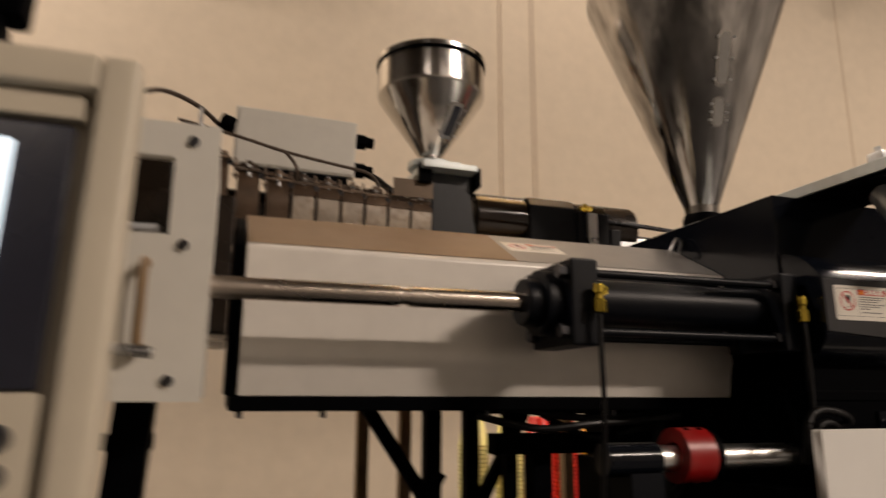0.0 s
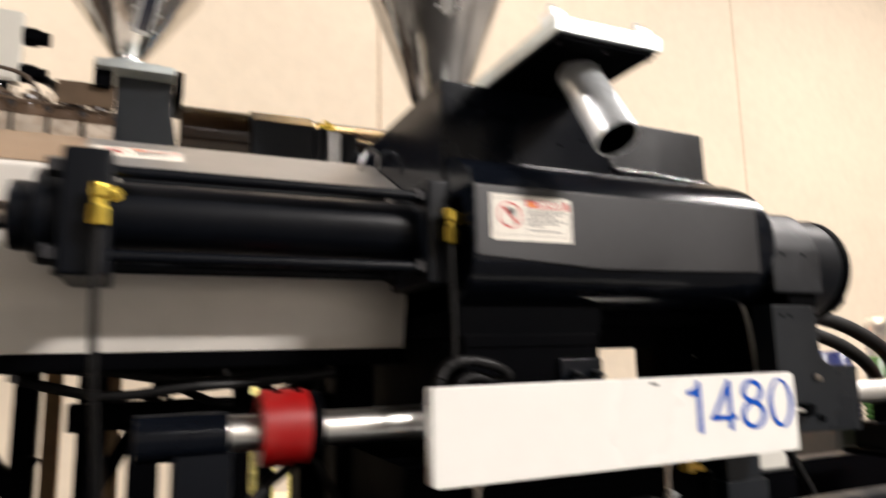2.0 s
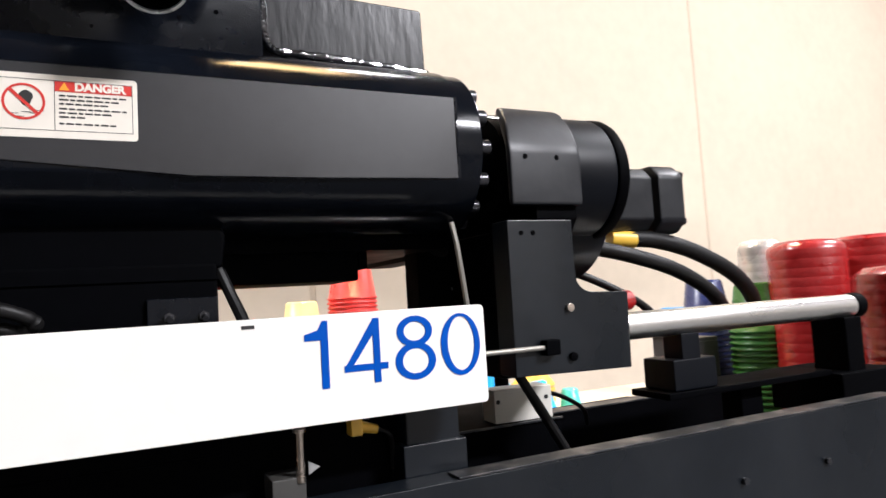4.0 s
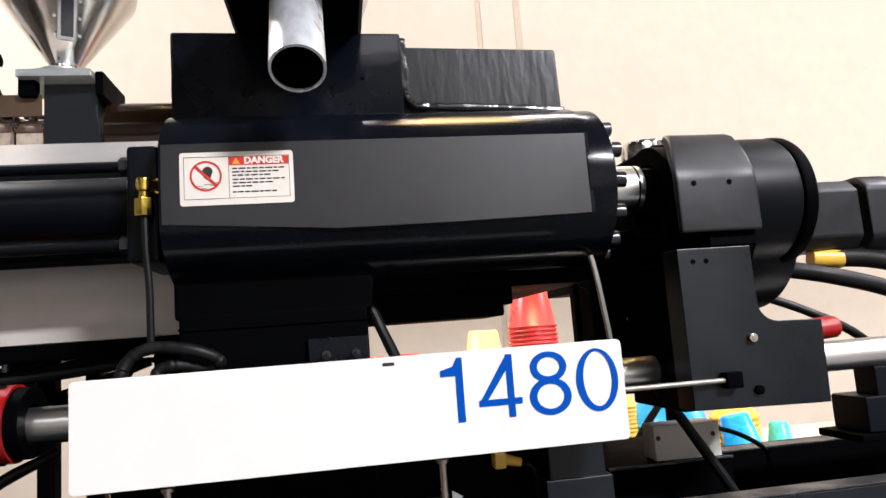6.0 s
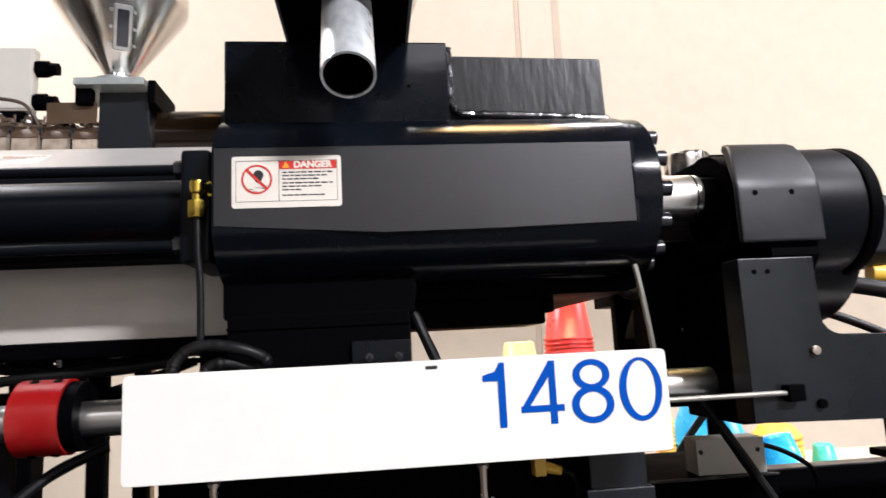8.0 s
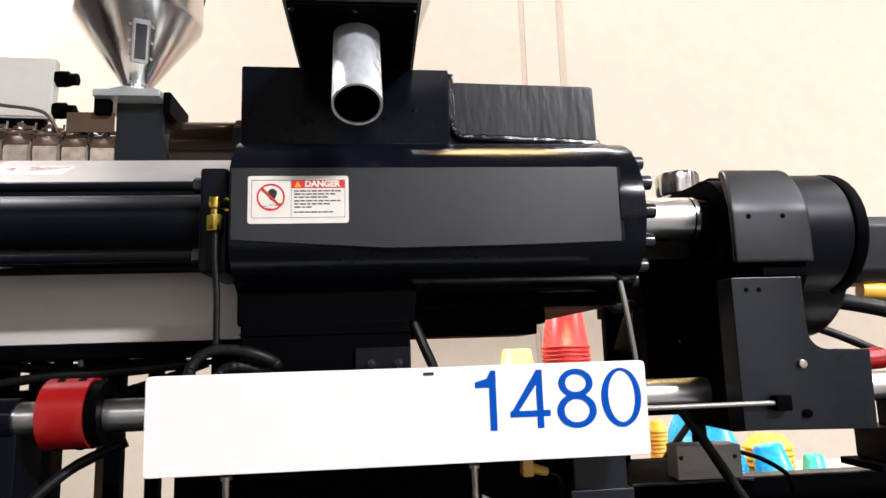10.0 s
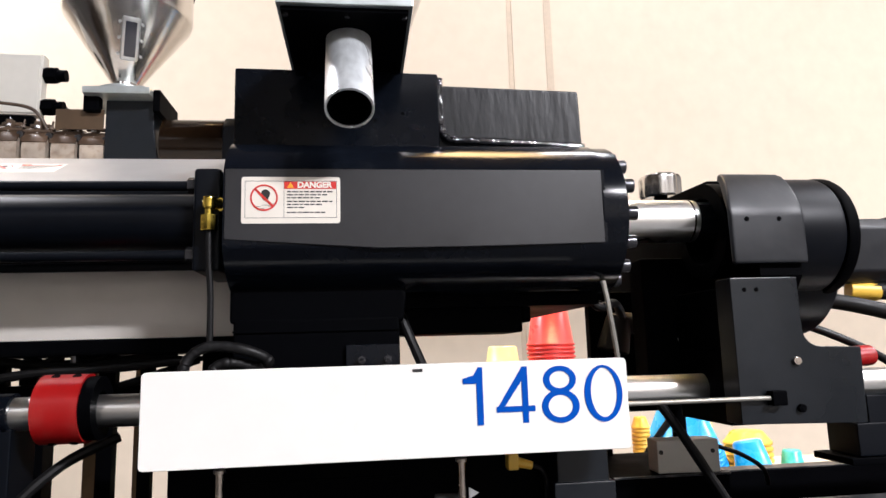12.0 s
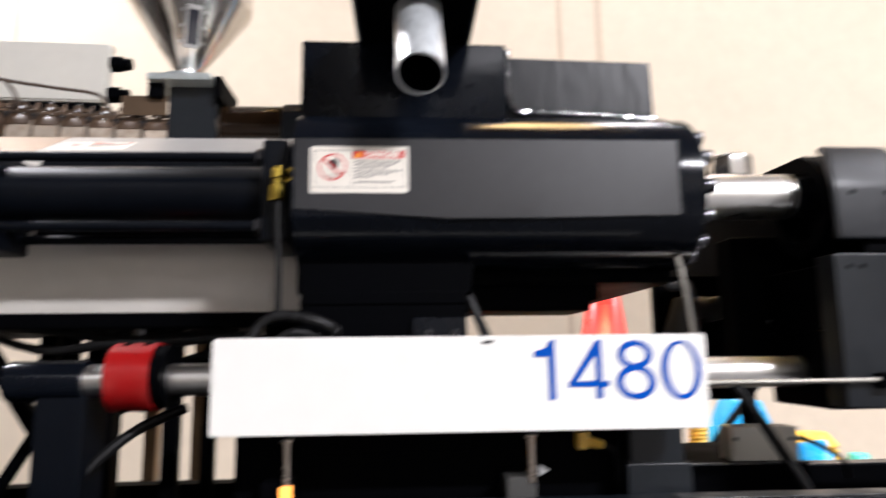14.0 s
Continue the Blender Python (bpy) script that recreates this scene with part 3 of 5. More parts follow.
    flat("ban_stroke", M["red_ink"], [(-0.0385 * s - c - d, 0.0035 * s + c - d), (-0.0385 * s + c - d, 0.0035 * s - c - d), (-0.0385 * s + c + d, 0.0035 * s - c + d), (-0.0385 * s - c + d, 0.0035 * s + c + d)], 0.0011, paper)
    for k, (length, v) in enumerate(((0.062, 0.0122), (0.055, 0.0077), (0.047, 0.0032), (0.065, -0.0022), (0.052, -0.0067), (0.026, -0.0112), (0.053, -0.0185))):
        u = -0.0060
        i = 0
        while u < length - 0.008:
            wl = (0.006, 0.009, 0.0045, 0.0075)[(i + k) % 4]
            bar(u * s, (u + wl) * s, (v - 0.0009) * s, (v + 0.0010) * s, M["black_ink"], "text_bar")
            u += wl + 0.0016
            i += 1


def hopper_slide():
    top = thing("hopper_slide", "zinc-grey hopper slide plate with a galvanised drain tube below", "slide plate")
    bm = bmesh.new()
    add_box(bm, 0.058, 0.246, -0.108, 0.80, 1.915, 1.939, 0.002)
    part("plate", bm, M["plate"], top)
    bm = bmesh.new()
    add_box(bm, 0.064, 0.240, -0.100, 0.095, 1.9085, 1.9145, 0.001)
    add_box(bm, 0.064, 0.240, 0.095, 0.79, 1.9075, 1.9148)
    part("underplate", bm, M["black_matt"], top)
    # clamps on the plate's corners
    for x in (0.072, 0.230):
        bm = bmesh.new()
        add_box(bm, x - 0.011, x + 0.011, -0.095, -0.06, 1.939, 1.957, 0.003)
        add_cyl(bm, (x, -0.078, 1.957), (x, -0.078, 1.968), 0.007, 6)
        part("clamp", bm, M["galvanised"], top)
    a, b = Vector((0.155, -0.012, 1.912)), Vector((0.1570, -0.101, 1.768))
    bm = bmesh.new()
    add_ring(bm, a, b, 0.0336, 0.0304, 48)
    tube = part("drain_tube", bm, M["galvanised"], top, "galvanised steel tube with an open lower end")
    # black lining puts the inner shade into the tube
    bm = bmesh.new()
    add_ring(bm, a, a + (b - a) * 0.985, 0.0302, 0.0292, 48)
    part("bore", bm, M["black_matt"], tube, "dark lining for the shade inside the tube")
    bm = bmesh.new()
    add_ring(bm, a, a + (b - a).normalized() * 0.012, 0.0385, 0.034, 48)
    part("collar", bm, M["black_matt"], top)
    for x in (0.07, 0.155, 0.234):
        bm = bmesh.new()
        add_cyl(bm, (x, -0.09, 1.9086), (x, -0.09, 1.905), 0.004, 8)
        part("screw", bm, M["bolt"], top)


def large_hopper():
    top = thing("large_hopper", "tall conical brushed stainless material hopper with sight glasses", "hopper", at=(0.172, 0.56, 0))
    bm = bmesh.new()
    prof = [(0.046, 1.98), (0.048, 2.02), (0.30, 2.69), (0.303, 2.70), (0.303, 3.45), (0.312, 3.455), (0.312, 3.48), (0.0, 3.56)]
    add_lathe(bm, prof, 72)
    part("cone", bm, M["stainless"], top, smooth=0.3)
    bm = bmesh.new()
    add_box(bm, -0.085, 0.085, -0.085, 0.085, 1.939, 1.955, 0.002)
    part("base_flange", bm, M["plate"], top)
    bm = bmesh.new()
    add_lathe(bm, [(0.055, 1.955), (0.055, 1.985), (0.049, 1.998)], 40)
    part("neck_ring", bm, M["black_matt"], top)
    # sight glasses on the cone's slant, facing the aisle to the left
    slope = math.atan2(0.252, 0.67)
    for zc, half in ((2.40, 0.058), (2.262, 0.022)):
        r = 0.048 + (zc - 2.02) * 0.252 / 0.67
        ang = radians(-103)
        m = Matrix.Rotation(ang, 4, "Z") @ Matrix.Translation((r, 0, zc)) @ Matrix.Rotation(slope, 4, "Y")
        outer = []
        for k in range(24):
            t = 2 * math.pi * k / 24
            outer.append((0.021 * math.cos(t), 0.021 * math.sin(t) + (half if math.sin(t) >= 0 else -half)))
        for nm, sc, lo, hi, mat in (("glass_frame", 1.0, -0.004, 0.004, M["stainless_polished"]), ("sight_glass", 0.68, 0.0042, 0.0058, M["glass"])):
            bm = bmesh.new()
            add_prism(bm, [(u * sc, v * (sc if nm == "glass_frame" else 0.9)) for u, v in outer], lo, hi, "x", 0.0008)
            ob = part(nm, bm, mat, top)
            ob.matrix_basis = m
        for sy in (-1, 1):
            for v in (-half, 0, half):
                bm = bmesh.new()
                add_cyl(bm, (0.004, sy * 0.0235, v), (0.009, sy * 0.0235, v), 0.004, 8)
                ob = part("stud", bm, M["steel"], top)
                ob.matrix_basis = m
    # maker's mark as plain shapes
    m = Matrix.Rotation(radians(-103), 4, "Z") @ Matrix.Translation((0.0, 0, 0))
    for k in range(3):
        bm = bmesh.new()
        add_prism(bm, [(-0.062 + k * 0.026, 2.66), (-0.046 + k * 0.026, 2.66), (-0.016 + k * 0.022, 2.61), (-0.026 + k * 0.022, 2.60)], 0.256, 0.259, "x")
        ob = part("mark_stroke", bm, M["blue_ink"], top)
        ob.matrix_basis = m @ Matrix.Translation((0.022, 0, 0))
    for k in range(7):
        bm = bmesh.new()
        add_box(bm, 0.252, 0.2545, -0.076 + k * 0.022, -0.062 + k * 0.022, 2.552, 2.566)
        ob = part("mark_bar", bm, M["black_ink"], top)
        ob.matrix_basis = m @ Matrix.Translation((0.0, 0, 0))


def barrel_guard():
    top = thing("barrel_guard", "warm-grey folded sheet-metal barrel guard with a danger sticker", "machine guard")
    out = [(0.44, 1.8537), (0.262, 1.757), (0.255, 1.745), (0.255, 1.552), (0.261, 1.537), (0.271, 1.480)]
    inner = [(u + 0.003, v - 0.001) for u, v in out[::-1]]
    bm = bmesh.new()
    add_prism(bm, out + inner, -1.105, -0.034, "x")
    part("front_panel", bm, M["guard"], top, smooth=0.7)
    bm = bmesh.new()
    add_prism(bm, [(0.4405, 1.8537), (0.70, 1.8537), (0.85, 1.76), (0.85, 1.47), (0.846, 1.47), (0.846, 1.757), (0.699, 1.8507), (0.4405, 1.8507)], -1.105, -0.034, "x")
    part("rear_panel", bm, M["guard"], top)
    bm = bmesh.new()
    add_prism(bm, [(0.268, 1.755), (0.44, 1.847), (0.70, 1.847), (0.84, 1.755), (0.84, 1.480), (0.285, 1.480)], -1.128, -1.108, "x", 0.003)
    part("end_frame", bm, M["black_matt"], top)
    bm = bmesh.new()
    add_box(bm, -1.12, -0.03, 0.272, 0.85, 1.452, 1.479, 0.003)
    part("under_tray", bm, M["black_matt"], top)
    for x in (-1.10, -0.95, -0.62, -0.33):
        bm = bmesh.new()
        add_cyl(bm, (x, 0.285, 1.452), (x, 0.285, 1.440), 0.006, 8)
        part("screw", bm, M["bolt"], top)
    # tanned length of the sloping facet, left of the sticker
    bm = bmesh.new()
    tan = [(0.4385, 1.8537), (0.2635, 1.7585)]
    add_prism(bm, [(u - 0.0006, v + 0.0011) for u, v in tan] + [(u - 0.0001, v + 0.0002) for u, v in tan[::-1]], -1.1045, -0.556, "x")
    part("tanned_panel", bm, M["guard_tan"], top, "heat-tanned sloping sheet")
    # overlay that puts the facet's shade into a darker tone
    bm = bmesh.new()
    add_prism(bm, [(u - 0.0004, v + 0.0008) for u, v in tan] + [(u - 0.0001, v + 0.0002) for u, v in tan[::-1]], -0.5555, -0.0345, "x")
    part("bare_panel", bm, M["guard_top_dim"], top, "satin sloping sheet with its shade in a darker tone")
    # sticker on the sloping facet
    tilt = math.degrees(math.atan2(1.832 - 1.757, 0.40 - 0.262))
    c = Vector((0, 0.363, 1.8119)) + Vector((0, -0.0007, 0.0012))
    warning_label(top, "danger_label", -0.543, -0.404, 0, 0.069, lambda x, z: (x, c.y, c.z), (tilt, 0, 0))


def carriage_cylinder():
    y, z = 0.13, 1.652
    top = thing("carriage_cylinder", "black tie-rod hydraulic cylinder with a long chromed rod", "hydraulic cylinder")
    bm = bmesh.new()
    add_cyl(bm, (-0.50, y, z + 0.006), (-0.07, y, z + 0.006), 0.0455, 48)
    part("barrel", bm, M["black_satin"], top)
    for nm, x0, x1 in (("front_block", -0.553, -0.497), ("rear_block", -0.0790, -0.0385)):
        bm = bmesh.new()
        add_box(bm, x0, x1, y - 0.083, y + 0.083, z - 0.083, z + 0.075, 0.006)
        part(nm, bm, M["black_satin"], top)
    # black strip put in for the shade between cylinder and guard
    bm = bmesh.new()
    add_box(bm, -0.496, -0.080, y + 0.092, y + 0.102, z - 0.052, z + 0.092, 0.002)
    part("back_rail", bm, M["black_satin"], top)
    for dy in (-0.062, 0.062):
        for dz in (-0.056, 0.0515):
            bm = bmesh.new()
            add_cyl(bm, (-0.565, y + dy, z + dz), (-0.034, y + dy, z + dz), 0.0078, 14)
            rod = part("tie_rod", bm, M["black_satin"], top)
            bm = bmesh.new()
            add_cyl(bm, (-0.570, y + dy, z + dz), (-0.554, y + dy, z + dz), 0.0135, 6)
            part("nut", bm, M["bolt"], rod)
            bm = bmesh.new()
            add_cyl(bm, (-0.0905, y + dy, z + dz), (-0.0795, y + dy, z + dz), 0.0135, 6)
            part("nut", bm, M["bolt"], rod)
    bm = bmesh.new()
    add_cyl(bm, (-0.615, y, z), (-0.553, y, z), 0.045, 40, bevel=0.006)
    add_cyl(bm, (-0.585, y, z), (-0.5535, y, z), 0.062, 40, bevel=0.004)
    part("gland", bm, M["black_satin"], top)
    bm = bmesh.new()
    add_cyl(bm, (-0.83, y, z), (-0.55, y, z), 0.0185, 40)
    add_cyl(bm, (-0.85, y, z), (-0.828, y, z), 0.0150, 40)
    add_cyl(bm, (-1.42, y, z), (-0.848, y, z), 0.0185, 40, bevel=0.002)
    part("rod", bm, M["dull_rod"], top)
    # brass elbows on the blocks with their grease tubes
    for x, reach in ((-0.505, 1.30), (-0.047, 1.452)):
        fy = y - 0.083
        px, py = x - 0.004, fy - 0.018
        bm = bmesh.new()
        add_cyl(bm, (px + 0.014, fy, z + 0.016), (px + 0.014, fy - 0.010, z + 0.016), 0.0105, 6)
        add_cyl(bm, (px + 0.014, fy - 0.010, z + 0.016), (px + 0.002, py, z + 0.017), 0.0075, 12)
        add_cyl(bm, (px, py, z + 0.006), (px, py, z + 0.026), 0.0100, 14, bevel=0.004)
        add_cyl(bm, (px, py, z - 0.002), (px, py, z + 0.006), 0.0070, 12)
        add_cyl(bm, (px, py, z - 0.026), (px, py, z - 0.002), 0.0122, 6, bevel=0.0015)
        elbow = part("brass_elbow", bm, M["brass"], top, "brass elbow fitting")
        bm = bmesh.new()
        if x < -0.3:
            pts = [(x - 0.004, fy - 0.018, z - 0.024), (x - 0.004, fy - 0.018, 1.55), (x, fy - 0.012, 1.45), (x + 0.01, fy + 0.02, reach)]
        else:
            pts = [(x - 0.004, fy - 0.018, z - 0.024), (x - 0.003, fy - 0.018, 1.58), (x, fy - 0.016, 1.53), (x, fy - 0.014, reach)]
        add_sweep(bm, pts, 0.0048, 10)
        part("grease_tube", bm, M["rubber"], elbow)


def guide_rod():
    y, z = 0.125, 1.367
    top = thing("guide_rod", "polished chrome guide rod on black end supports", "guide rod")
    bm = bmesh.new()
    add_cyl(bm, (-0.36, y, z), (1.535, y, z), 0.0245, 48, bevel=0.002)
    part("rod", bm, M["chrome"], top)
    bm = bmesh.new()
    add_cyl(bm, (-0.46, y, z), (-0.345, y, z), 0.031, 36, bevel=0.003)
    part("sleeve", bm, M["black"], top)
    bm = bmesh.new()
    add_box(bm, -0.412, -0.340, y - 0.02, y + 0.06, 1.02, z - 0.02, 0.003)
    part("left_support", bm, M["black_satin"], top)
    bm = bmesh.new()
    add_cyl(bm, (1.535, y, z), (1.565, y, z), 0.027, 32, bevel=0.004)
    add_box(bm, 1.475, 1.53, y - 0.03, y + 0.05, 1.23, z - 0.022, 0.004)
    add_box(bm, 1.42, 1.60, y - 0.05, y + 0.12, 1.15, 1.235, 0.004)
    part("right_support", bm, M["black_matt"], top)
    bm = bmesh.new()
    add_box(bm, 1.030, 1.075, y - 0.018, y + 0.030, 1.295, z - 0.021, 0.003)
    add_box(bm, 1.005, 1.110, y - 0.020, y + 0.060, 1.2435, 1.300, 0.004)
    part("middle_support", bm, M["black_satin"], top)
    bm = bmesh.new()
    add_box(bm, 0.985, 1.425, y - 0.025, y + 0.075, 1.231, 1.243, 0.002)
    add_box(bm, 1.200, 1.260, y + 0.010, y + 0.060, 1.02, 1.2305, 0.003)
    part("ledge", bm, M["black_matt"], top)


def shaft_collar():
    y, z = 0.125, 1.372
    top = thing("shaft_collar", "red enamelled two-piece shaft collar on the chrome guide rod", "shaft collar")
    bm = bmesh.new()
    add_ring(bm, (-0.304, y, z), (-0.240, y, z), 0.0515, 0.0247, 64)
    part("ring", bm, M["red"], top)
    bm = bmesh.new()
    add_ring(bm, (-0.2402, y, z), (-0.222, y, z), 0.0475, 0.0247, 48)
    part("rear_ring", bm, M["black_matt"], top)
    for x in (-0.284, -0.254):
        for s in (1, -1):
            bm = bmesh.new()
            add_cyl(bm, (x, y - 0.014, z + s * 0.044), (x, y - 0.0168, z + s * 0.0492), 0.0062, 12)
            part("set_screw", bm, M["black_matt"], top)


def machine_sign():
    top = thing("machine_sign", "white cover plate with large blue machine numerals", "sign plate")
    x0, x1, z0, z1, r = -0.116, 0.543, 1.300, 1.425, 0.006
    y = -0.044
    bm = bmesh.new()
    pts = []
    for cx, cz, a in ((x1 - r, z1 - r, 0), (x0 + r, z1 - r, 90), (x0 + r, z0 + r, 180), (x1 - r, z0 + r, 270)):
        pts += [(cx + r * math.cos(radians(a + 22.5 * k)), cz + r * math.sin(radians(a + 22.5 * k))) for k in range(5)]
    add_prism(bm, pts, y, y + 0.022, "y", 0.0015)
    part("plate", bm, M["sign"], top)
    def ellipse_ring(bm, cx, cz, rx, rz, ix, iz, shift=(0, 0), lift=0.0010, n=48):
        """A flat oval stroke with its own inner oval, so that its width varies round the figure."""
        loops = []
        for ox, oz, ax, az, yy in ((0, 0, rx, rz, y - lift), (*shift, ix, iz, y - lift), (*shift, ix, iz, y - 0.0001), (0, 0, rx, rz, y - 0.0001)):
            loops.append([bm.verts.new((cx + ox + ax * math.cos(t), yy, cz + oz + az * math.sin(t))) for t in (2 * math.pi * k / n for k in range(n))])
        for one, two in zip(loops, loops[1:] + loops[:1]):
            for k in range(n):
                bm.faces.new((one[k], one[(k + 1) % n], two[(k + 1) % n], two[k]))
    bm = bmesh.new()
    add_prism(bm, [(0.3258, 1.3400), (0.3348, 1.3400), (0.3348, 1.4180), (0.3282, 1.4180), (0.3225, 1.4075), (0.3070, 1.4032), (0.3070, 1.3960), (0.3258, 1.3960)], y - 0.0010, y - 0.0001, "y")
    part("numeral", bm, M["blue_ink"], top, "blue vinyl numeral")
    bm = bmesh.new()
    add_prism(bm, [(0.3895, 1.3410), (0.3980, 1.3410), (0.3980, 1.4172), (0.3895, 1.4172)], y - 0.0010, y - 0.0001, "y")
    add_prism(bm, [(0.3530, 1.3560), (0.4075, 1.3560), (0.4075, 1.3638), (0.3530, 1.3638)], y - 0.0009, y - 0.0002, "y")
    add_prism(bm, [(0.3530, 1.3600), (0.3620, 1.3600), (0.3950, 1.4055), (0.3950, 1.4172), (0.3905, 1.4172)], y - 0.0008, y - 0.0003, "y")
    part("numeral", bm, M["blue_ink"], top)
    bm = bmesh.new()
    ellipse_ring(bm, 0.4440, 1.3978, 0.0237, 0.0189, 0.0146, 0.0118)
    ellipse_ring(bm, 0.4440, 1.3615, 0.0270, 0.0227, 0.0174, 0.0152, lift=0.0009)
    part("numeral", bm, M["blue_ink"], top)
    bm = bmesh.new()
    ellipse_ring(bm, 0.5065, 1.3768, 0.0277, 0.0390, 0.0188, 0.0340, (0.0006, 0.0012))
    part("numeral", bm, M["blue_ink"], top)
    bm = bmesh.new()
    add_box(bm, 0.238, 0.252, y - 0.0006, y - 0.0001, 1.4145, 1.4185)
    part("print_bar", bm, M["black_ink"], top)
    bm = bmesh.new()
    for x in (0.0, 0.2, 0.45):
        add_box(bm, x, x + 0.03, y + 0.021, 0.07, 1.34, 1.36, 0.001)
    part("stand_off", bm, M["black_matt"], top)


# ---- crosshead that creeps to the right ----
def crosshead():
    """Built about its lower bolt at x = 0."""
    top = thing("crosshead", "charcoal crosshead with drive drum, hydraulic motor and guide bracket", "machine crosshead")
    bm = bmesh.new()
    outer = [(0.0, 1.563), (0.0, 1.638), (0.004, 1.656), (0.014, 1.677), (0.028, 1.698), (0.044, 1.7145), (0.062, 1.7245)]
    add_prism(bm, outer + [(0.062, 1.710), (0.050, 1.7030), (0.014, 1.652), (0.012, 1.563)], -0.084, 0.042, "x", 0.005)
    for v in bm.verts:                      # ground-back upper left corner and an uneven cast skin
        if v.co.x < -0.05 and v.co.z > 1.66:
            v.co.x += 0.30 * (v.co.z - 1.66)
        v.co.y += 0.0012 * noise.noise(v.co * 31)
        v.co.z += 0.0012 * noise.noise(v.co * 27 + Vector((5, 0, 0)))
    lobe = part("front_lobe", bm, M["casting"], top)
    # rest of the casting, blackened for its unlit left side and underside
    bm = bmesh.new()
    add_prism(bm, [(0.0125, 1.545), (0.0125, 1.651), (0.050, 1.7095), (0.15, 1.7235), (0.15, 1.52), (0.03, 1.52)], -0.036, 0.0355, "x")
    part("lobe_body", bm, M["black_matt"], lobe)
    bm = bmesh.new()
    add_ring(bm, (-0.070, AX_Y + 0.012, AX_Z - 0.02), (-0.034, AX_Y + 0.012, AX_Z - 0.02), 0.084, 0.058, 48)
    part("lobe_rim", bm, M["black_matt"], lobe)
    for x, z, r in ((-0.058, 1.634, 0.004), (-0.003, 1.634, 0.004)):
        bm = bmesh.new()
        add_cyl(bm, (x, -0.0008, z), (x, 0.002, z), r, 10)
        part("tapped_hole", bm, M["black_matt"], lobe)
    # beam blackened too, as its left flank gets no light
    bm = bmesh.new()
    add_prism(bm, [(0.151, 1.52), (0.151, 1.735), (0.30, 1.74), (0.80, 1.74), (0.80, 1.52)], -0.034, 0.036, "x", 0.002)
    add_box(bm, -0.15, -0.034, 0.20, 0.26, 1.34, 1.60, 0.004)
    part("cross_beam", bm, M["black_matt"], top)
    # small white piece just ahead of the beam
    bm = bmesh.new()
    add_prism(bm, [(-0.091, 1.453), (-0.080, 1.451), (-0.075, 1.425), (-0.086, 1.427)], 0.1985, 0.1998, "y")
    part("tag", bm, M["label"], top, "small white piece")
    outline = [(-0.096, 1.541), (0.016, 1.541), (0.016, 1.475)]
    outline += [(0.046 - 0.030 * math.cos(radians(a)), 1.462 - 0.030 * math.sin(radians(a))) for a in range(15, 91, 15)]
    outline += [(0.112, 1.430), (0.109, 1.314), (-0.097, 1.319)]
    bm = bmesh.new()
    add_prism(bm, outline, 0.0, 0.045, "y", 0.002)
    bracket = part("bracket", bm, M["grey_bracket"], top, "flat slate-grey guide bracket")
    for x in (-0.074, -0.054):
        bm = bmesh.new()
        add_cyl(bm, (x, -0.0008, 1.522), (x, 0.002, 1.522), 0.0036, 10)
        part("tapped_hole", bm, M["black_matt"], bracket)
    bm = bmesh.new()
    add_box(bm, -0.090, 0.105, 0.046, 0.21, 1.312, 1.43, 0.004)
    add_box(bm, -0.090, 0.01, 0.046, 0.30, 1.43, 1.53, 0.004)
    part("guide_block", bm, M["black_matt"], top)
    for z, mat in ((1.411, M["dull_rod"]), (1.340, M["black_matt"])):
        bm = bmesh.new()
        socket_bolt(bm, (0.0, 0.0, z), (0, -1, 0), 0.0064, 0.006)
        part("bolt", bm, mat, bracket)
    bm = bmesh.new()
    add_box(bm, -0.054, -0.030, -0.016, 0.0, 1.346, 1.368, 0.002)
    part("rod_clamp", bm, M["black_matt"], bracket)
    bm = bmesh.new()
    add_cyl(bm, (-0.48, -0.009, 1.3575), (-0.048, -0.009, 1.3575), 0.0036, 12)
    part("feeler_rod", bm, M["dull_wire"], bracket, "thin dull wire feeler rod")
    # piston rod with its dark hexagonal nut
    bm = bmesh.new()
    add_cyl(bm, (-0.50, AX_Y, AX_Z - 0.003), (-0.092, AX_Y, AX_Z - 0.003), 0.0365, 48, bevel=0.002)
    rod = part("piston_rod", bm, M["chrome"], top, "bright chrome piston rod")
    bm = bmesh.new()
    add_ring(bm, (-0.104, AX_Y, AX_Z - 0.003), (-0.101, AX_Y, AX_Z - 0.003), 0.0368, 0.03, 48)
    part("wiper_mark", bm, M["bronze"], rod)
    bm = bmesh.new()
    add_cyl(bm, (-0.093, AX_Y, AX_Z - 0.003), (-0.034, AX_Y, AX_Z - 0.003), 0.0345, 8, bevel=0.002)
    part("rod_nut", bm, M["black_satin"], top)
    # bearing drums behind the lobe
    bm = bmesh.new()
    add_cyl(bm, (0.030, 0.115, 1.624), (0.126, 0.115, 1.624), 0.101, 64, bevel=0.004)
    drum = part("front_drum", bm, M["black_satin"], top)
    bm = bmesh.new()
    add_cyl(bm, (0.126, 0.115, 1.622), (0.149, 0.115, 1.622), 0.104, 64, bevel=0.006)
    part("drum_rim", bm, M["black_matt"], drum)
    bm = bmesh.new()
    add_cyl(bm, (0.088, 0.020, 1.612), (0.088, 0.0165, 1.612), 0.0045, 8)
    part("tapped_hole", bm, M["black_matt"], drum)
    bm = bmesh.new()
    add_cyl(bm, (0.020, 0.215, 1.592), (0.158, 0.215, 1.592), 0.140, 64, bevel=0.005)
    part("gear_drum", bm, M["black_satin"], top)
    bm = bmesh.new()
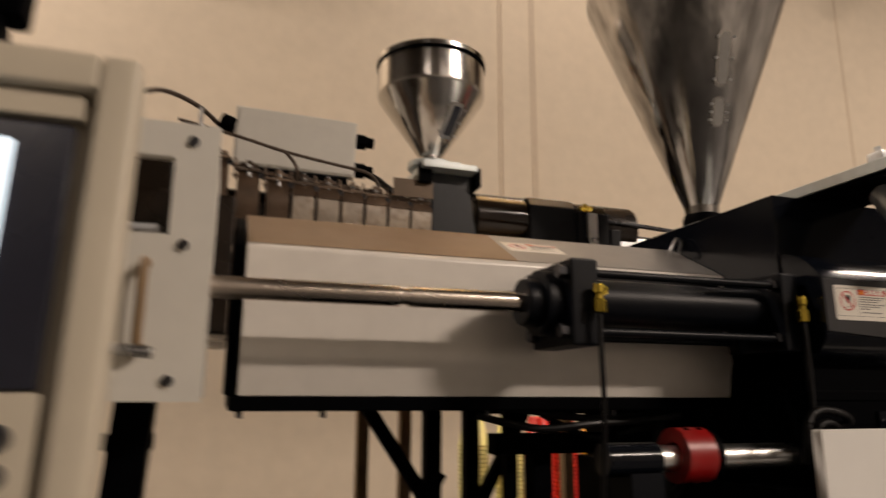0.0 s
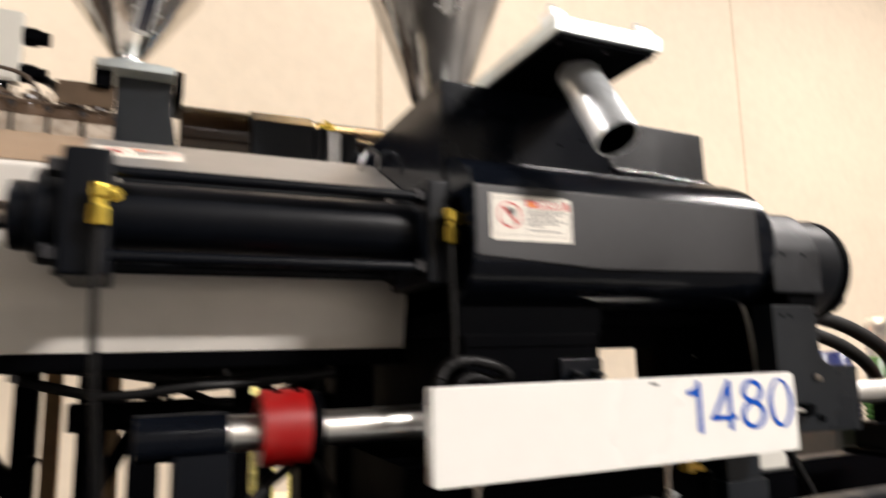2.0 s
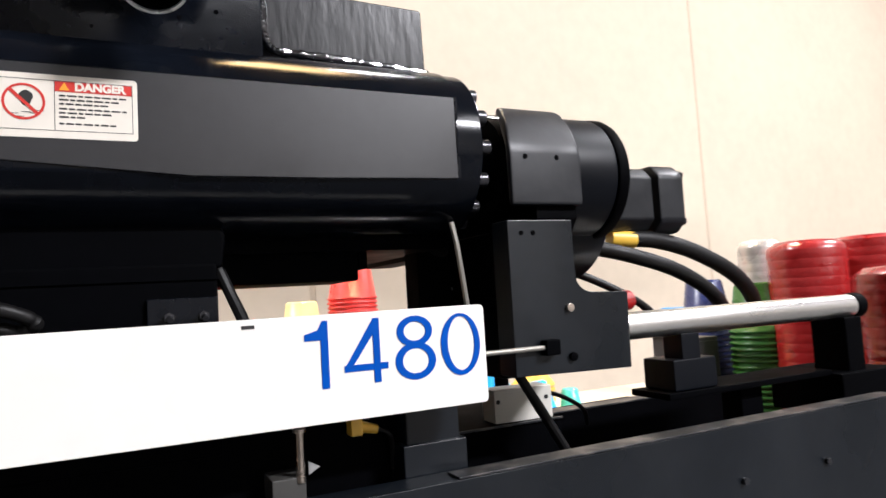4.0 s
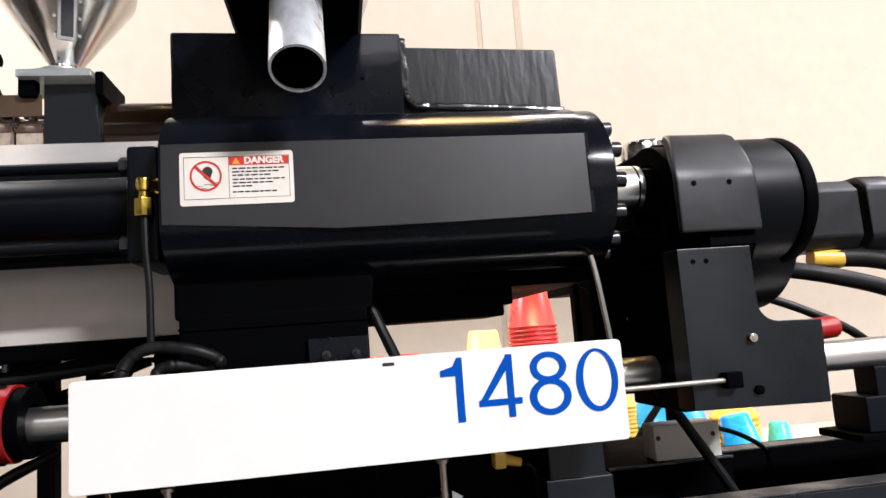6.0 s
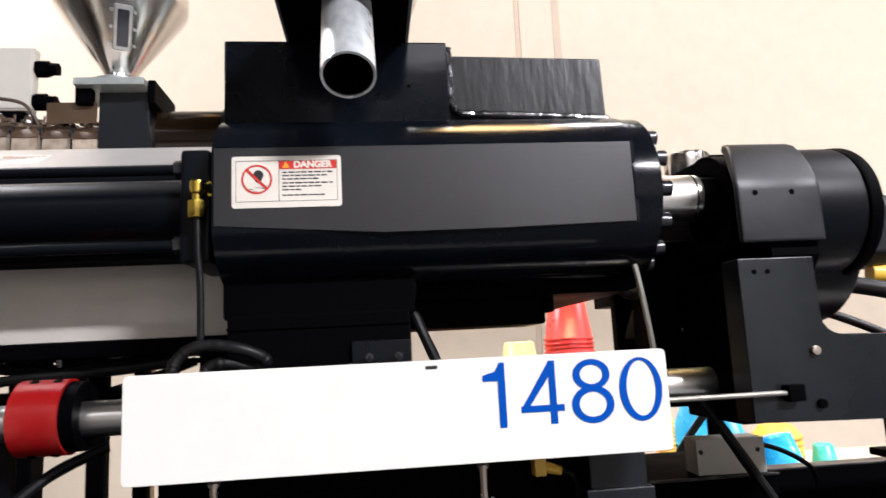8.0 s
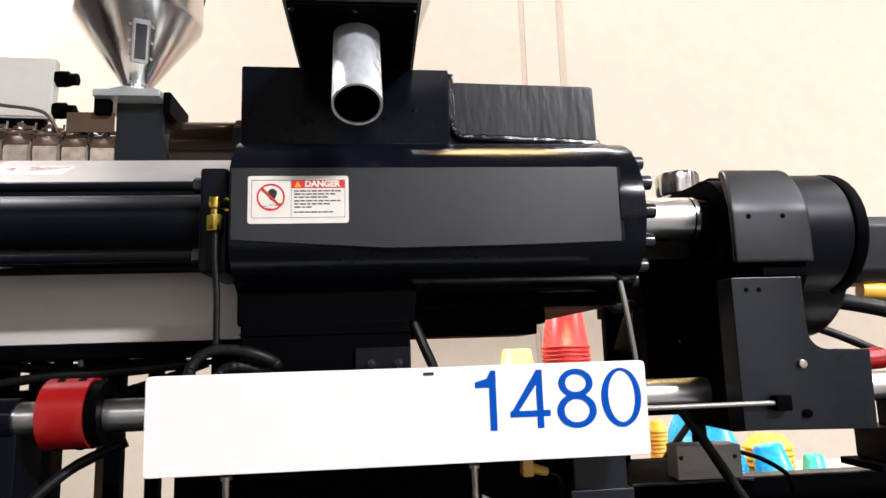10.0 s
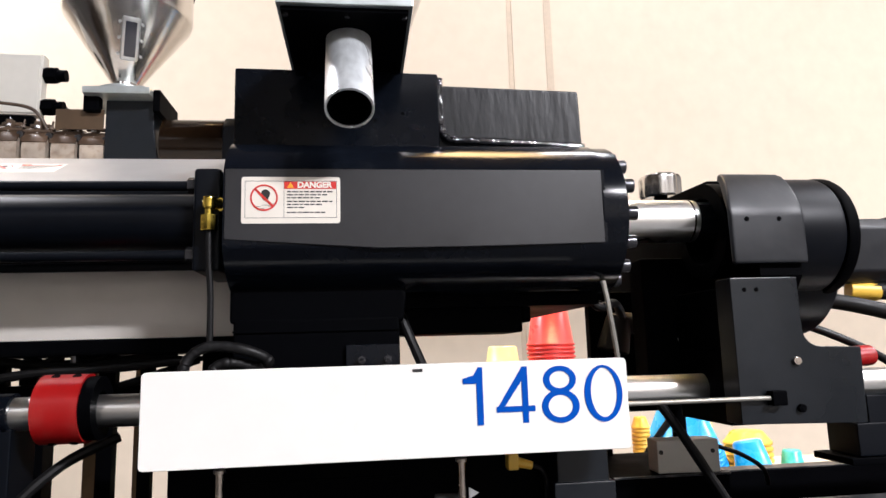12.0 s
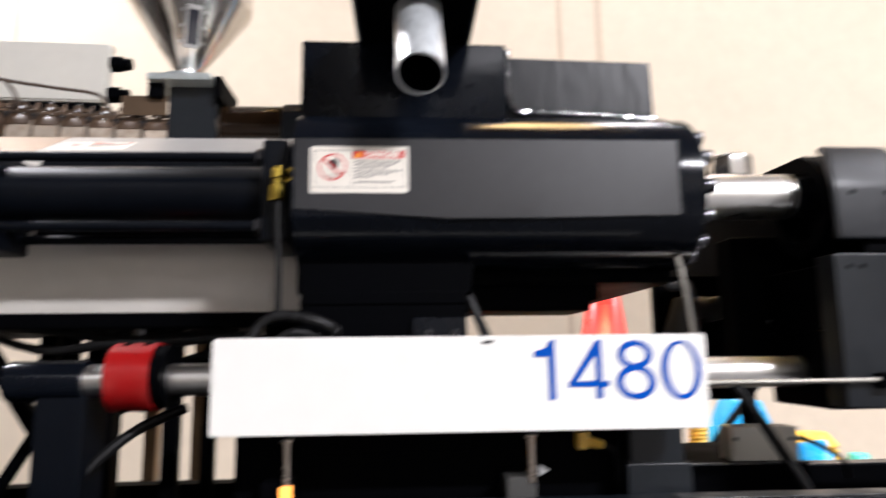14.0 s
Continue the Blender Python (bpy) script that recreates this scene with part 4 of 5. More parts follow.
    add_cyl(bm, (0.03, 0.43, 1.64), (0.33, 0.43, 1.64), 0.085, 40, bevel=0.006)
    part("drive_neck", bm, M["black_matt"], top)
    # hydraulic motor
    def octagon(y0, y1, z0, z1, c):
        return [(y0, z0 + c), (y0, z1 - c), (y0 + c, z1), (y1 - c, z1), (y1, z1 - c), (y1, z0 + c), (y1 - c, z0), (y0 + c, z0)]
    bm = bmesh.new()
    add_prism(bm, octagon(0.358, 0.502, 1.564, 1.709, 0.024), 0.33, 0.52, "x", 0.005)
    motor = part("motor_body", bm, M["casting"], top, "octagonal charcoal hydraulic motor")
    bm = bmesh.new()
    add_prism(bm, octagon(0.348, 0.512, 1.555, 1.717, 0.028), 0.53, 0.61, "x", 0.010)
    part("motor_cover", bm, M["casting"], motor)
    for yy in (0.372, 0.490):
        for zz in (1.585, 1.694):
            bm = bmesh.new()
            add_cyl(bm, (0.608, yy, zz), (0.622, yy, zz), 0.011, 6)
            part("bolt", bm, M["bolt"], motor)
    # hoses from the motor's underside
    hoses = (((0.44, 0.40, 1.548), (0.54, 0.38, 1.540), (0.66, 0.37, 1.505), (0.80, 0.38, 1.44), (0.92, 0.45, 1.36), (1.0, 0.65, 1.31), (1.02, 1.0, 1.28)),
             ((0.30, 0.38, 1.535), (0.42, 0.35, 1.508), (0.56, 0.34, 1.465), (0.68, 0.35, 1.40), (0.76, 0.42, 1.34), (0.80, 0.7, 1.31), (0.82, 1.0, 1.29)),
             ((0.18, 0.33, 1.50), (0.30, 0.29, 1.445), (0.40, 0.28, 1.39), (0.47, 0.34, 1.345), (0.50, 0.6, 1.32), (0.52, 1.0, 1.29)))
    for pts, r in zip(hoses, (0.0195, 0.0170, 0.0085)):
        bm = bmesh.new()
        add_sweep(bm, pts, r, 14, 6)
        hose = part("hydraulic_hose", bm, M["rubber"], top, "thick black hydraulic hose")
        d = (Vector(pts[1]) - Vector(pts[0])).normalized()
        if r > 0.012:
            bm = bmesh.new()
            add_cyl(bm, Vector(pts[0]) - d * 0.020, Vector(pts[0]) + d * 0.045, r * 1.06, 18, bevel=0.003)
            part("coupling", bm, M["cup_yellow"] if r > 0.018 else M["bolt"], hose, "yellow hose coupling" if r > 0.018 else "")
    bm = bmesh.new()
    add_cyl(bm, (0.235, 0.24, 1.405), (0.325, 0.24, 1.41), 0.020, 20, bevel=0.006)
    part("red_cap", bm, M["red"], top, "red plastic hose cap")
    return top


# ---- machine bed ----
def machine_bed():
    top = thing("machine_bed", "dark slate welded machine bed with flanged side rails", "machine bed")
    bm = bmesh.new()
    add_prism(bm, [(-0.03, 0.96), (-0.03, 1.205), (0.02, 1.205), (0.02, 1.195), (-0.012, 1.19), (-0.012, 0.97)], -2.4, 1.43, "x", 0.002)
    part("near_rail", bm, M["grey_bracket"], top)
    bm = bmesh.new()
    add_prism(bm, [(0.90, 0.90), (0.90, 1.075), (0.96, 1.075), (0.96, 0.90)], -2.4, 1.62, "x", 0.003)
    part("far_rail", bm, M["black_matt"], top)
    bm = bmesh.new()
    add_box(bm, -2.4, 1.43, -0.01, 0.9, 0.92, 1.02)
    part("deck", bm, M["black_matt"], top)
    bm = bmesh.new()
    add_box(bm, 1.40, 1.50, -0.03, 0.96, 0.96, 1.06, 0.003)
    part("end_beam", bm, M["black_matt"], top)
    bm = bmesh.new()
    add_box(bm, 0.56, 1.62, 0.49, 0.53, 1.02, 1.1565, 0.003)
    part("inner_rail", bm, M["black_matt"], top)
    bm = bmesh.new()
    add_box(bm, 0.56, 1.62, 0.4885, 0.5315, 1.1570, 1.1605, 0.001)
    part("rail_strip", bm, M["worn_edge"], top, "worn steel strip on the inner rail")
    bm = bmesh.new()
    add_box(bm, 0.50, 1.42, -0.0305, 0.004, 1.2055, 1.2085, 0.001)
    part("rail_edge", bm, M["worn_edge"], top, "rail edge worn to bare steel")
    bm = bmesh.new()
    add_box(bm, 0.95, 1.50, -0.10, 0.2, 0.86, 0.93, 0.004)
    add_box(bm, -2.4, 1.42, -0.06, 0.9, 0.02, 0.92, 0.004)
    part("lower_frame", bm, M["black"], top)
    for x in (0.70, 0.80, 1.0, 1.2):
        bm = bmesh.new()
        add_cyl(bm, (x, -0.0305, 1.12), (x, -0.037, 1.12), 0.006, 8)
        part("bolt", bm, M["bolt"], top)
    # carriage foot and column below the sign
    bm = bmesh.new()
    add_box(bm, 0.455, 0.535, 0.03, 0.20, 1.02, 1.30, 0.004)
    add_box(bm, 0.448, 0.542, 0.024, 0.20, 1.02, 1.245, 0.003)
    part("column", bm, M["grey_bracket"], top)
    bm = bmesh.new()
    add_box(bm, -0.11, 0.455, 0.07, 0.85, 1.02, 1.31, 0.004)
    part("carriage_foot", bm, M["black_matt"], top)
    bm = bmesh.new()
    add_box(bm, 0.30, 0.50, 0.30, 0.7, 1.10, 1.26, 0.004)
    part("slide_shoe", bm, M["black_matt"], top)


def switch_pins():
    """Two limit-switch pins that stand below the sign."""
    for x, amber in ((-0.026, True), (0.310, False)):
        top = thing("limit_switch", "small steel limit-switch pin on a bracket" + (" with a glowing amber lamp" if amber else ""), "limit switch", "limit switches", at=(x, 0.015, 0))
        bm = bmesh.new()
        add_cyl(bm, (0, 0, 1.225), (0, 0, 1.287), 0.0055, 14)
        add_cyl(bm, (0, 0, 1.284), (0, 0, 1.2885), 0.008, 14)
        part("pin", bm, M["dull_rod"], top)
        bm = bmesh.new()
        add_box(bm, -0.035, 0.006, -0.002, 0.05, 1.202, 1.232, 0.002)
        part("body", bm, M["dull_grey"] if not amber else M["black_matt"], top)
        if amber:
            bm = bmesh.new()
            add_box(bm, -0.008, 0.008, -0.008, -0.0022, 1.208, 1.228, 0.001)
            part("lamp", bm, M["amber"], top, "glowing amber indicator")
        else:
            bm = bmesh.new()
            add_prism(bm, [(0.010, 1.232), (0.010, 1.248), (0.024, 1.240)], 0.0, 0.003, "y")
            part("pointer", bm, M["steel"], top)


def cable_plug():
    """A yellow moulded plug with its cable, on the front of the carriage foot."""
    top = thing("cable_plug", "small yellow cable plug on the carriage foot below the sign", "cable plug")
    bm = bmesh.new()
    add_cyl(bm, (0.392, 0.058, 1.275), (0.424, 0.052, 1.267), 0.0085, 12, r2=0.0060, bevel=0.002)
    add_box(bm, 0.386, 0.402, 0.048, 0.071, 1.262, 1.286, 0.002)
    part("body", bm, M["cup_yellow"], top)
    bm = bmesh.new()
    add_sweep(bm, [(0.422, 0.052, 1.267), (0.436, 0.050, 1.262), (0.444, 0.055, 1.245), (0.446, 0.062, 1.21)], 0.0035, 8)
    part("cable", bm, M["rubber"], top)


cable_plug()
HOUSING = injection_housing()
hopper_slide()
large_hopper()
barrel_guard()
carriage_cylinder()
guide_rod()
shaft_collar()
machine_sign()
CROSSHEAD = crosshead()
machine_bed()
switch_pins()


# ---- rear injection unit ----
def rear_unit():
    y, z = 1.0, 2.022
    top = thing("rear_injection_unit", "rear injection barrel with worn mica heater bands and a feed column", "injection unit")
    bm = bmesh.new()
    add_cyl(bm, (-1.62, y, z), (-0.52, y, z), 0.052, 36)
    part("barrel", bm, M["bronze"], top)
    bm = bmesh.new()
    add_cyl(bm, (-1.62, y, z), (-1.30, y, z), 0.088, 36, bevel=0.008)
    part("nozzle_end", bm, M["black_matt"], top)
    bands = [(-1.385, 0.066, 0.150), (-1.30, 0.066, 0.155), (-1.218, 0.062, 0.150), (-1.130, 0.062, 0.118)]
    bands += [(-1.045 + i * 0.0735, 0.062, 0.098 - i * 0.005) for i in range(7)]
    for x, w, r in bands:
        bm = bmesh.new()
        add_ring(bm, (x, y, z), (x + w, y, z), r, 0.05, 44)
        pale = x > -0.98
        band = part("heater_band", bm, M["ceramic"] if pale else M["band"], top, "soiled cream ceramic heater band" if pale else "stained metal heater band")
        if pale:                               # browned mica half-shell over the upper side
            bm = bmesh.new()
            add_prism(bm, arc(y, z, r + 0.0035, 55, 164, 16) + arc(y, z, r - 0.001, 55, 164, 16)[::-1], x - 0.002, x + w + 0.002, "x")
            part("mica_shell", bm, M["band"], band, "browned mica half-shell")
        # clamp bars along the band, with posts, bolts and nuts in the gap
        gy, gz = y - r * 0.74, z + r * 0.74
        bm = bmesh.new()
        add_box(bm, x - 0.006, x + w + 0.006, gy - 0.005, gy + 0.006, gz - 0.003, gz + 0.004, 0.001)
        add_box(bm, x + 0.004, x + w - 0.004, gy + 0.012, gy + 0.022, gz + 0.016, gz + 0.026, 0.002)
        add_box(bm, x + w * 0.36, x + w * 0.64, gy - 0.004, gy + 0.016, gz + 0.002, gz + 0.030, 0.002)
        part("clamp_bar", bm, M["strap"], band, "rusty clamp bar")
        for dx in (-0.007, w * 0.5):
            bm = bmesh.new()
            add_cyl(bm, (x + dx, gy - 0.006, gz - 0.030), (x + dx, gy + 0.006, gz + 0.036), 0.0032, 8)
            add_cyl(bm, (x + dx, gy - 0.002, gz + 0.008), (x + dx, gy, gz + 0.015), 0.0078, 6)
            add_cyl(bm, (x + dx, gy - 0.006, gz - 0.022), (x + dx, gy - 0.005, gz - 0.016), 0.0072, 6)
            part("terminal", bm, M["steel"] if dx > 0 else M["strap"], band)
        bm = bmesh.new()
        add_cyl(bm, (x + w + 0.004, gy + 0.004, gz - 0.010), (x + w + 0.004, gy - 0.012, gz - 0.016), 0.009, 10)
        part("sensor_boss", bm, M["bolt"], band)
    # feed column and slide for the small hopper
    bm = bmesh.new()
    add_prism(bm, [(-0.540, 1.60), (-0.540, 2.172), (-0.409, 2.172), (-0.409, 2.09), (-0.392, 1.98), (-0.392, 1.60)], 0.935, 1.03, "y", 0.003)
    part("feed_column", bm, M["grey_bracket"], top)
    bm = bmesh.new()
    add_box(bm, -0.585, -0.407, 0.880, 1.10, 2.172, 2.192, 0.002)
    add_box(bm, -0.565, -0.440, 0.945, 1.10, 2.194, 2.222, 0.003)
    part("slide_plate", bm, M["plate"], top)
    for x0, x1 in ((-0.590, -0.548), (-0.405, -0.385)):
        bm = bmesh.new()
        add_box(bm, x0, x1, 0.905, 0.935 if x0 < -0.5 else 1.09, 2.13, 2.194, 0.003)
        part("slide_clamp", bm, M["black_matt"], top)
    bm = bmesh.new()
    add_prism(bm, [(0.925, 2.082), (0.925, 2.140), (0.929, 2.140), (0.929, 2.082)], -0.668, -0.5405, "x")
    part("heat_shield", bm, M["brown_sheet"], top, "brown heat-stained shield")
    # rear drive: brown tube, stepped black blocks
    bm = bmesh.new()
    add_cyl(bm, (-0.39, y, 2.048), (0.20, y, 2.048), 0.086, 44, bevel=0.003)
    part("rear_tube", bm, M["bronze"], top, "glossy dark brown tube")
    bm = bmesh.new()
    add_prism(bm, [(0.905, 1.80), (0.905, 2.09), (0.94, 2.125), (1.08, 2.125), (1.12, 2.08), (1.12, 1.80)], -0.215, -0.045, "x", 0.006)
    part("rear_block", bm, M["black_satin"], top)
    for x0, x1, z1 in ((-0.045, -0.005, 2.082), (0.03, 0.075, 2.080), (0.08, 0.12, 2.03)):
        bm = bmesh.new()
        add_box(bm, x0, x1, 0.90, 1.08, 1.82, z1, 0.004)
        part("end_plate", bm, M["black_satin"], top)
    for yy in (0.91, 1.05):
        bm = bmesh.new()
        add_cyl(bm, (-0.04, yy, 2.066), (0.42, yy, 2.040), 0.008, 10)
        part("tie_rod", bm, M["bolt"], top)
    bm = bmesh.new()
    add_box(bm, -0.012, 0.022, 0.885, 0.91, 1.86, 2.075, 0.003)
    part("cylinder_strip", bm, M["steel"], top)
    bm = bmesh.new()
    add_cyl(bm, (-0.035, 0.90, 2.09), (0.005, 0.90, 2.094), 0.009, 8)
    add_cyl(bm, (-0.015, 0.90, 2.082), (-0.015, 0.90, 2.108), 0.008, 8)
    part("brass_elbow", bm, M["brass"], top, "brass elbow fitting")
    bm = bmesh.new()
    add_box(bm, 0.09, 0.24, 0.93, 1.02, 1.95, 2.015, 0.006)
    add_cyl(bm, (0.12, 0.925, 1.965), (0.2, 0.925, 1.975), 0.012, 10)
    part("valve", bm, M["steel"], top)
    bm = bmesh.new()
    add_sweep(bm, [(0.02, 0.90, 1.86), (0.06, 0.88, 1.92), (0.09, 0.88, 1.95), (0.12, 0.90, 1.96)], 0.005, 8)
    part("pipe", bm, M["steel"], top)
    # legs and base
    for x in (-1.35, -0.667, -0.52, 0.1):
        bm = bmesh.new()
        add_box(bm, x - 0.02, x + 0.02, 1.28, 1.32, 0.0, 1.9, 0.003)
        part("leg", bm, M["rust"], top)
    bm = bmesh.new()
    add_box(bm, -1.5, 0.15, 0.93, 1.33, 1.80, 1.865, 0.004)
    part("bed_plate", bm, M["black_matt"], top)


def small_hopper():
    top = thing("small_hopper", "small polished stainless cone hopper with lid and sight glass", "hopper", at=(-0.520, 1.027, 0.008))
    bm = bmesh.new()
    add_lathe(bm, [(0.038, 2.212), (0.038, 2.245), (0.178, 2.448), (0.182, 2.462), (0.182, 2.566), (0.179, 2.568), (0.179, 2.462)], 72)
    part("cone", bm, M["stainless_polished"], top, smooth=0.35)
    bm = bmesh.new()
    add_lathe(bm, [(0.0001, 2.604), (0.12, 2.600), (0.180, 2.586), (0.187, 2.581), (0.187, 2.566), (0.0001, 2.564)], 72)
    part("lid", bm, M["stainless_polished"], top, smooth=0.35)
    bm = bmesh.new()
    add_lathe(bm, [(0.1835, 2.555), (0.1855, 2.555), (0.1855, 2.564), (0.1835, 2.564)], 72, closed=True)
    part("lid_seam", bm, M["black_matt"], top)
    bm = bmesh.new()
    add_lathe(bm, [(0.03, 2.205), (0.075, 2.205), (0.075, 2.222), (0.042, 2.232)], 40)
    part("neck_flange", bm, M["plate"], top)
    slope = math.atan2(0.140, 0.203)
    m = Matrix.Rotation(radians(-68), 4, "Z") @ Matrix.Translation((0.108, 0, 2.346)) @ Matrix.Rotation(slope, 4, "Y")
    bm = bmesh.new()
    add_box(bm, -0.003, 0.006, -0.024, 0.024, -0.062, 0.062, 0.005)
    ob = part("glass_frame", bm, M["steel"], top)
    ob.matrix_basis = m
    bm = bmesh.new()
    add_box(bm, 0.0062, 0.0075, -0.015, 0.015, -0.050, 0.050, 0.0006)
    ob = part("sight_glass", bm, M["bezel"], top, "dark sight glass")
    ob.matrix_basis = m
    for sy in (-1, 1):
        for v in (-0.045, 0.0, 0.045):
            bm = bmesh.new()
            add_cyl(bm, (0.002, sy * 0.030, v), (0.010, sy * 0.030, v), 0.004, 8)
            ob = part("stud", bm, M["steel"], top)
            ob.matrix_basis = m


def terminal_cabinet():
    top = thing("terminal_cabinet", "off-white heater terminal cabinet above the rear barrel", "terminal cabinet")
    m = pose(-0.957, 1.05, 2.262, 0, 1.2, 0)
    top.matrix_basis = m
    bm = bmesh.new()
    add_box(bm, -0.19, 0.19, 0.0, 0.035, -0.092, 0.098, 0.004)
    part("body", bm, M["white_paint"], top)
    bm = bmesh.new()
    add_box(bm, -0.182, 0.182, -0.004, -0.0005, -0.086, 0.092, 0.001)
    part("cover", bm, M["white_paint"], top)
    for z in (-0.075, 0.025):
        bm = bmesh.new()
        add_cyl(bm, (0.19, 0.018, z + 0.015), (0.225, 0.018, z + 0.015), 0.026, 6, bevel=0.003)
        add_cyl(bm, (0.225, 0.018, z + 0.015), (0.250, 0.018, z + 0.015), 0.018, 14)
        part("cable_gland", bm, M["black_matt"], top)
    bm = bmesh.new()
    add_cyl(bm, (-0.19, 0.018, 0.03), (-0.235, 0.018, 0.045), 0.028, 14, bevel=0.004)
    part("cable_gland", bm, M["black_matt"], top)
    bm = bmesh.new()
    add_box(bm, -0.17, 0.17, 0.004, 0.032, -0.125, -0.0925, 0.003)
    part("bracket", bm, M["black_matt"], top)


def cables():
    runs = ((((-1.19, 1.11, 2.31), (-1.26, 1.05, 2.345), (-1.36, 0.98, 2.35), (-1.44, 0.95, 2.30)), 0.0075, "brown sleeved sensor cable looping from the terminal cabinet"),
            (((-1.30, 0.94, 2.25), (-1.15, 0.92, 2.215), (-1.00, 0.93, 2.185), (-0.86, 0.935, 2.165), (-0.75, 0.94, 2.150), (-0.715, 0.945, 2.12), (-0.70, 0.955, 2.085)), 0.005, "braided thermocouple cable along the heater bands"),
            (((-1.00, 0.93, 2.185), (-0.985, 0.93, 2.17), (-0.965, 0.93, 2.14), (-0.96, 0.945, 2.10)), 0.0055, "braided thermocouple cable along the heater bands"),
            (((-1.24, 0.93, 2.29), (-1.24, 0.92, 2.24), (-1.22, 0.92, 2.16), (-1.20, 0.93, 2.13)), 0.006, "thin grey cable dropping to a heater band"),
            (((-0.72, 1.10, 2.20), (-0.69, 1.06, 2.17), (-0.66, 1.0, 2.12), (-0.63, 0.96, 2.09)), 0.012, "black cable from the terminal cabinet gland"),
            (((-0.03, 0.42, 1.835), (-0.035, 0.40, 1.868), (-0.055, 0.39, 1.872), (-0.075, 0.39, 1.84), (-0.08, 0.40, 1.80)), 0.004, "bent grey metal tube beside the housing"))
    for pts, r, label in runs:
        bm = bmesh.new()
        add_sweep(bm, pts, r, 10, 6, 0.06)
        mat = M["steel"] if "grey" in label else (M["rubber"] if "black" in label else M["wire"])
        tagged(part("cable", bm, mat), label, "cable", "sensor cables")
    # corrugated hose loops beside the pedestal, behind the sign
    loops = (((-0.080, 0.03, 1.36), (-0.080, 0.02, 1.42), (-0.066, 0.02, 1.448), (-0.035, 0.02, 1.458), (0.010, 0.02, 1.450), (0.036, 0.03, 1.436), (0.02, 0.04, 1.427), (-0.015, 0.03, 1.434), (-0.040, 0.03, 1.424), (-0.046, 0.03, 1.37)),)
    for pts in loops:
        bm = bmesh.new()
        add_sweep(bm, pts, 0.0078, 12, 12, 0.10)
        tagged(part("corrugated_hose", bm, M["rubber"]), "looped black corrugated cable conduit beside the pedestal", "hose", "black hoses")
    more = (((-0.62, 0.35, 1.44), (-0.50, 0.30, 1.415), (-0.38, 0.28, 1.425), (-0.25, 0.30, 1.43), (-0.15, 0.3, 1.44)),
            ((-0.42, 0.45, 1.44), (-0.33, 0.38, 1.39), (-0.24, 0.36, 1.405), (-0.14, 0.38, 1.44)),
            ((-0.22, 0.20, 1.32), (-0.29, 0.16, 1.285), (-0.35, 0.13, 1.22), (-0.36, 0.12, 1.15)),
            ((-0.16, 0.35, 1.44), (-0.19, 0.34, 1.36), (-0.17, 0.33, 1.28), (-0.12, 0.32, 1.20)),
            ((0.645, 0.125, 1.37), (0.680, 0.12, 1.32), (0.725, 0.12, 1.25), (0.775, 0.115, 1.165)),
            ((0.96, 0.60, 1.33), (0.91, 0.60, 1.27), (0.86, 0.60, 1.213), (0.82, 0.60, 1.16)),
            ((0.855, 0.30, 1.243), (0.90, 0.30, 1.227), (0.945, 0.30, 1.198), (0.96, 0.31, 1.165)),
            ((-0.62, 0.33, 1.462), (-0.50, 0.33, 1.450), (-0.42, 0.33, 1.438), (-0.33, 0.33, 1.434), (-0.26, 0.33, 1.442), (-0.17, 0.34, 1.450)),
            ((-0.46, 0.36, 1.468), (-0.41, 0.35, 1.440), (-0.37, 0.35, 1.460), (-0.33, 0.36, 1.445)),
            ((-0.37, 0.36, 1.466), (-0.33, 0.34, 1.440), (-0.27, 0.34, 1.470)),
            ((0.572, 0.20, 1.535), (0.600, 0.20, 1.512), (0.640, 0.23, 1.520), (0.68, 0.30, 1.50)),
            ((0.235, 0.13, 1.50), (0.25, 0.12, 1.46), (0.275, 0.12, 1.40), (0.30, 0.12, 1.33)))
    for pts in more:
        bm = bmesh.new()
        add_sweep(bm, pts, 0.0045 if pts[0][0] == 0.855 else 0.0082, 10, 6, 0.05)
        tagged(part("hose", bm, M["rubber"]), "black rubber machine hose", "hose", "black hoses")


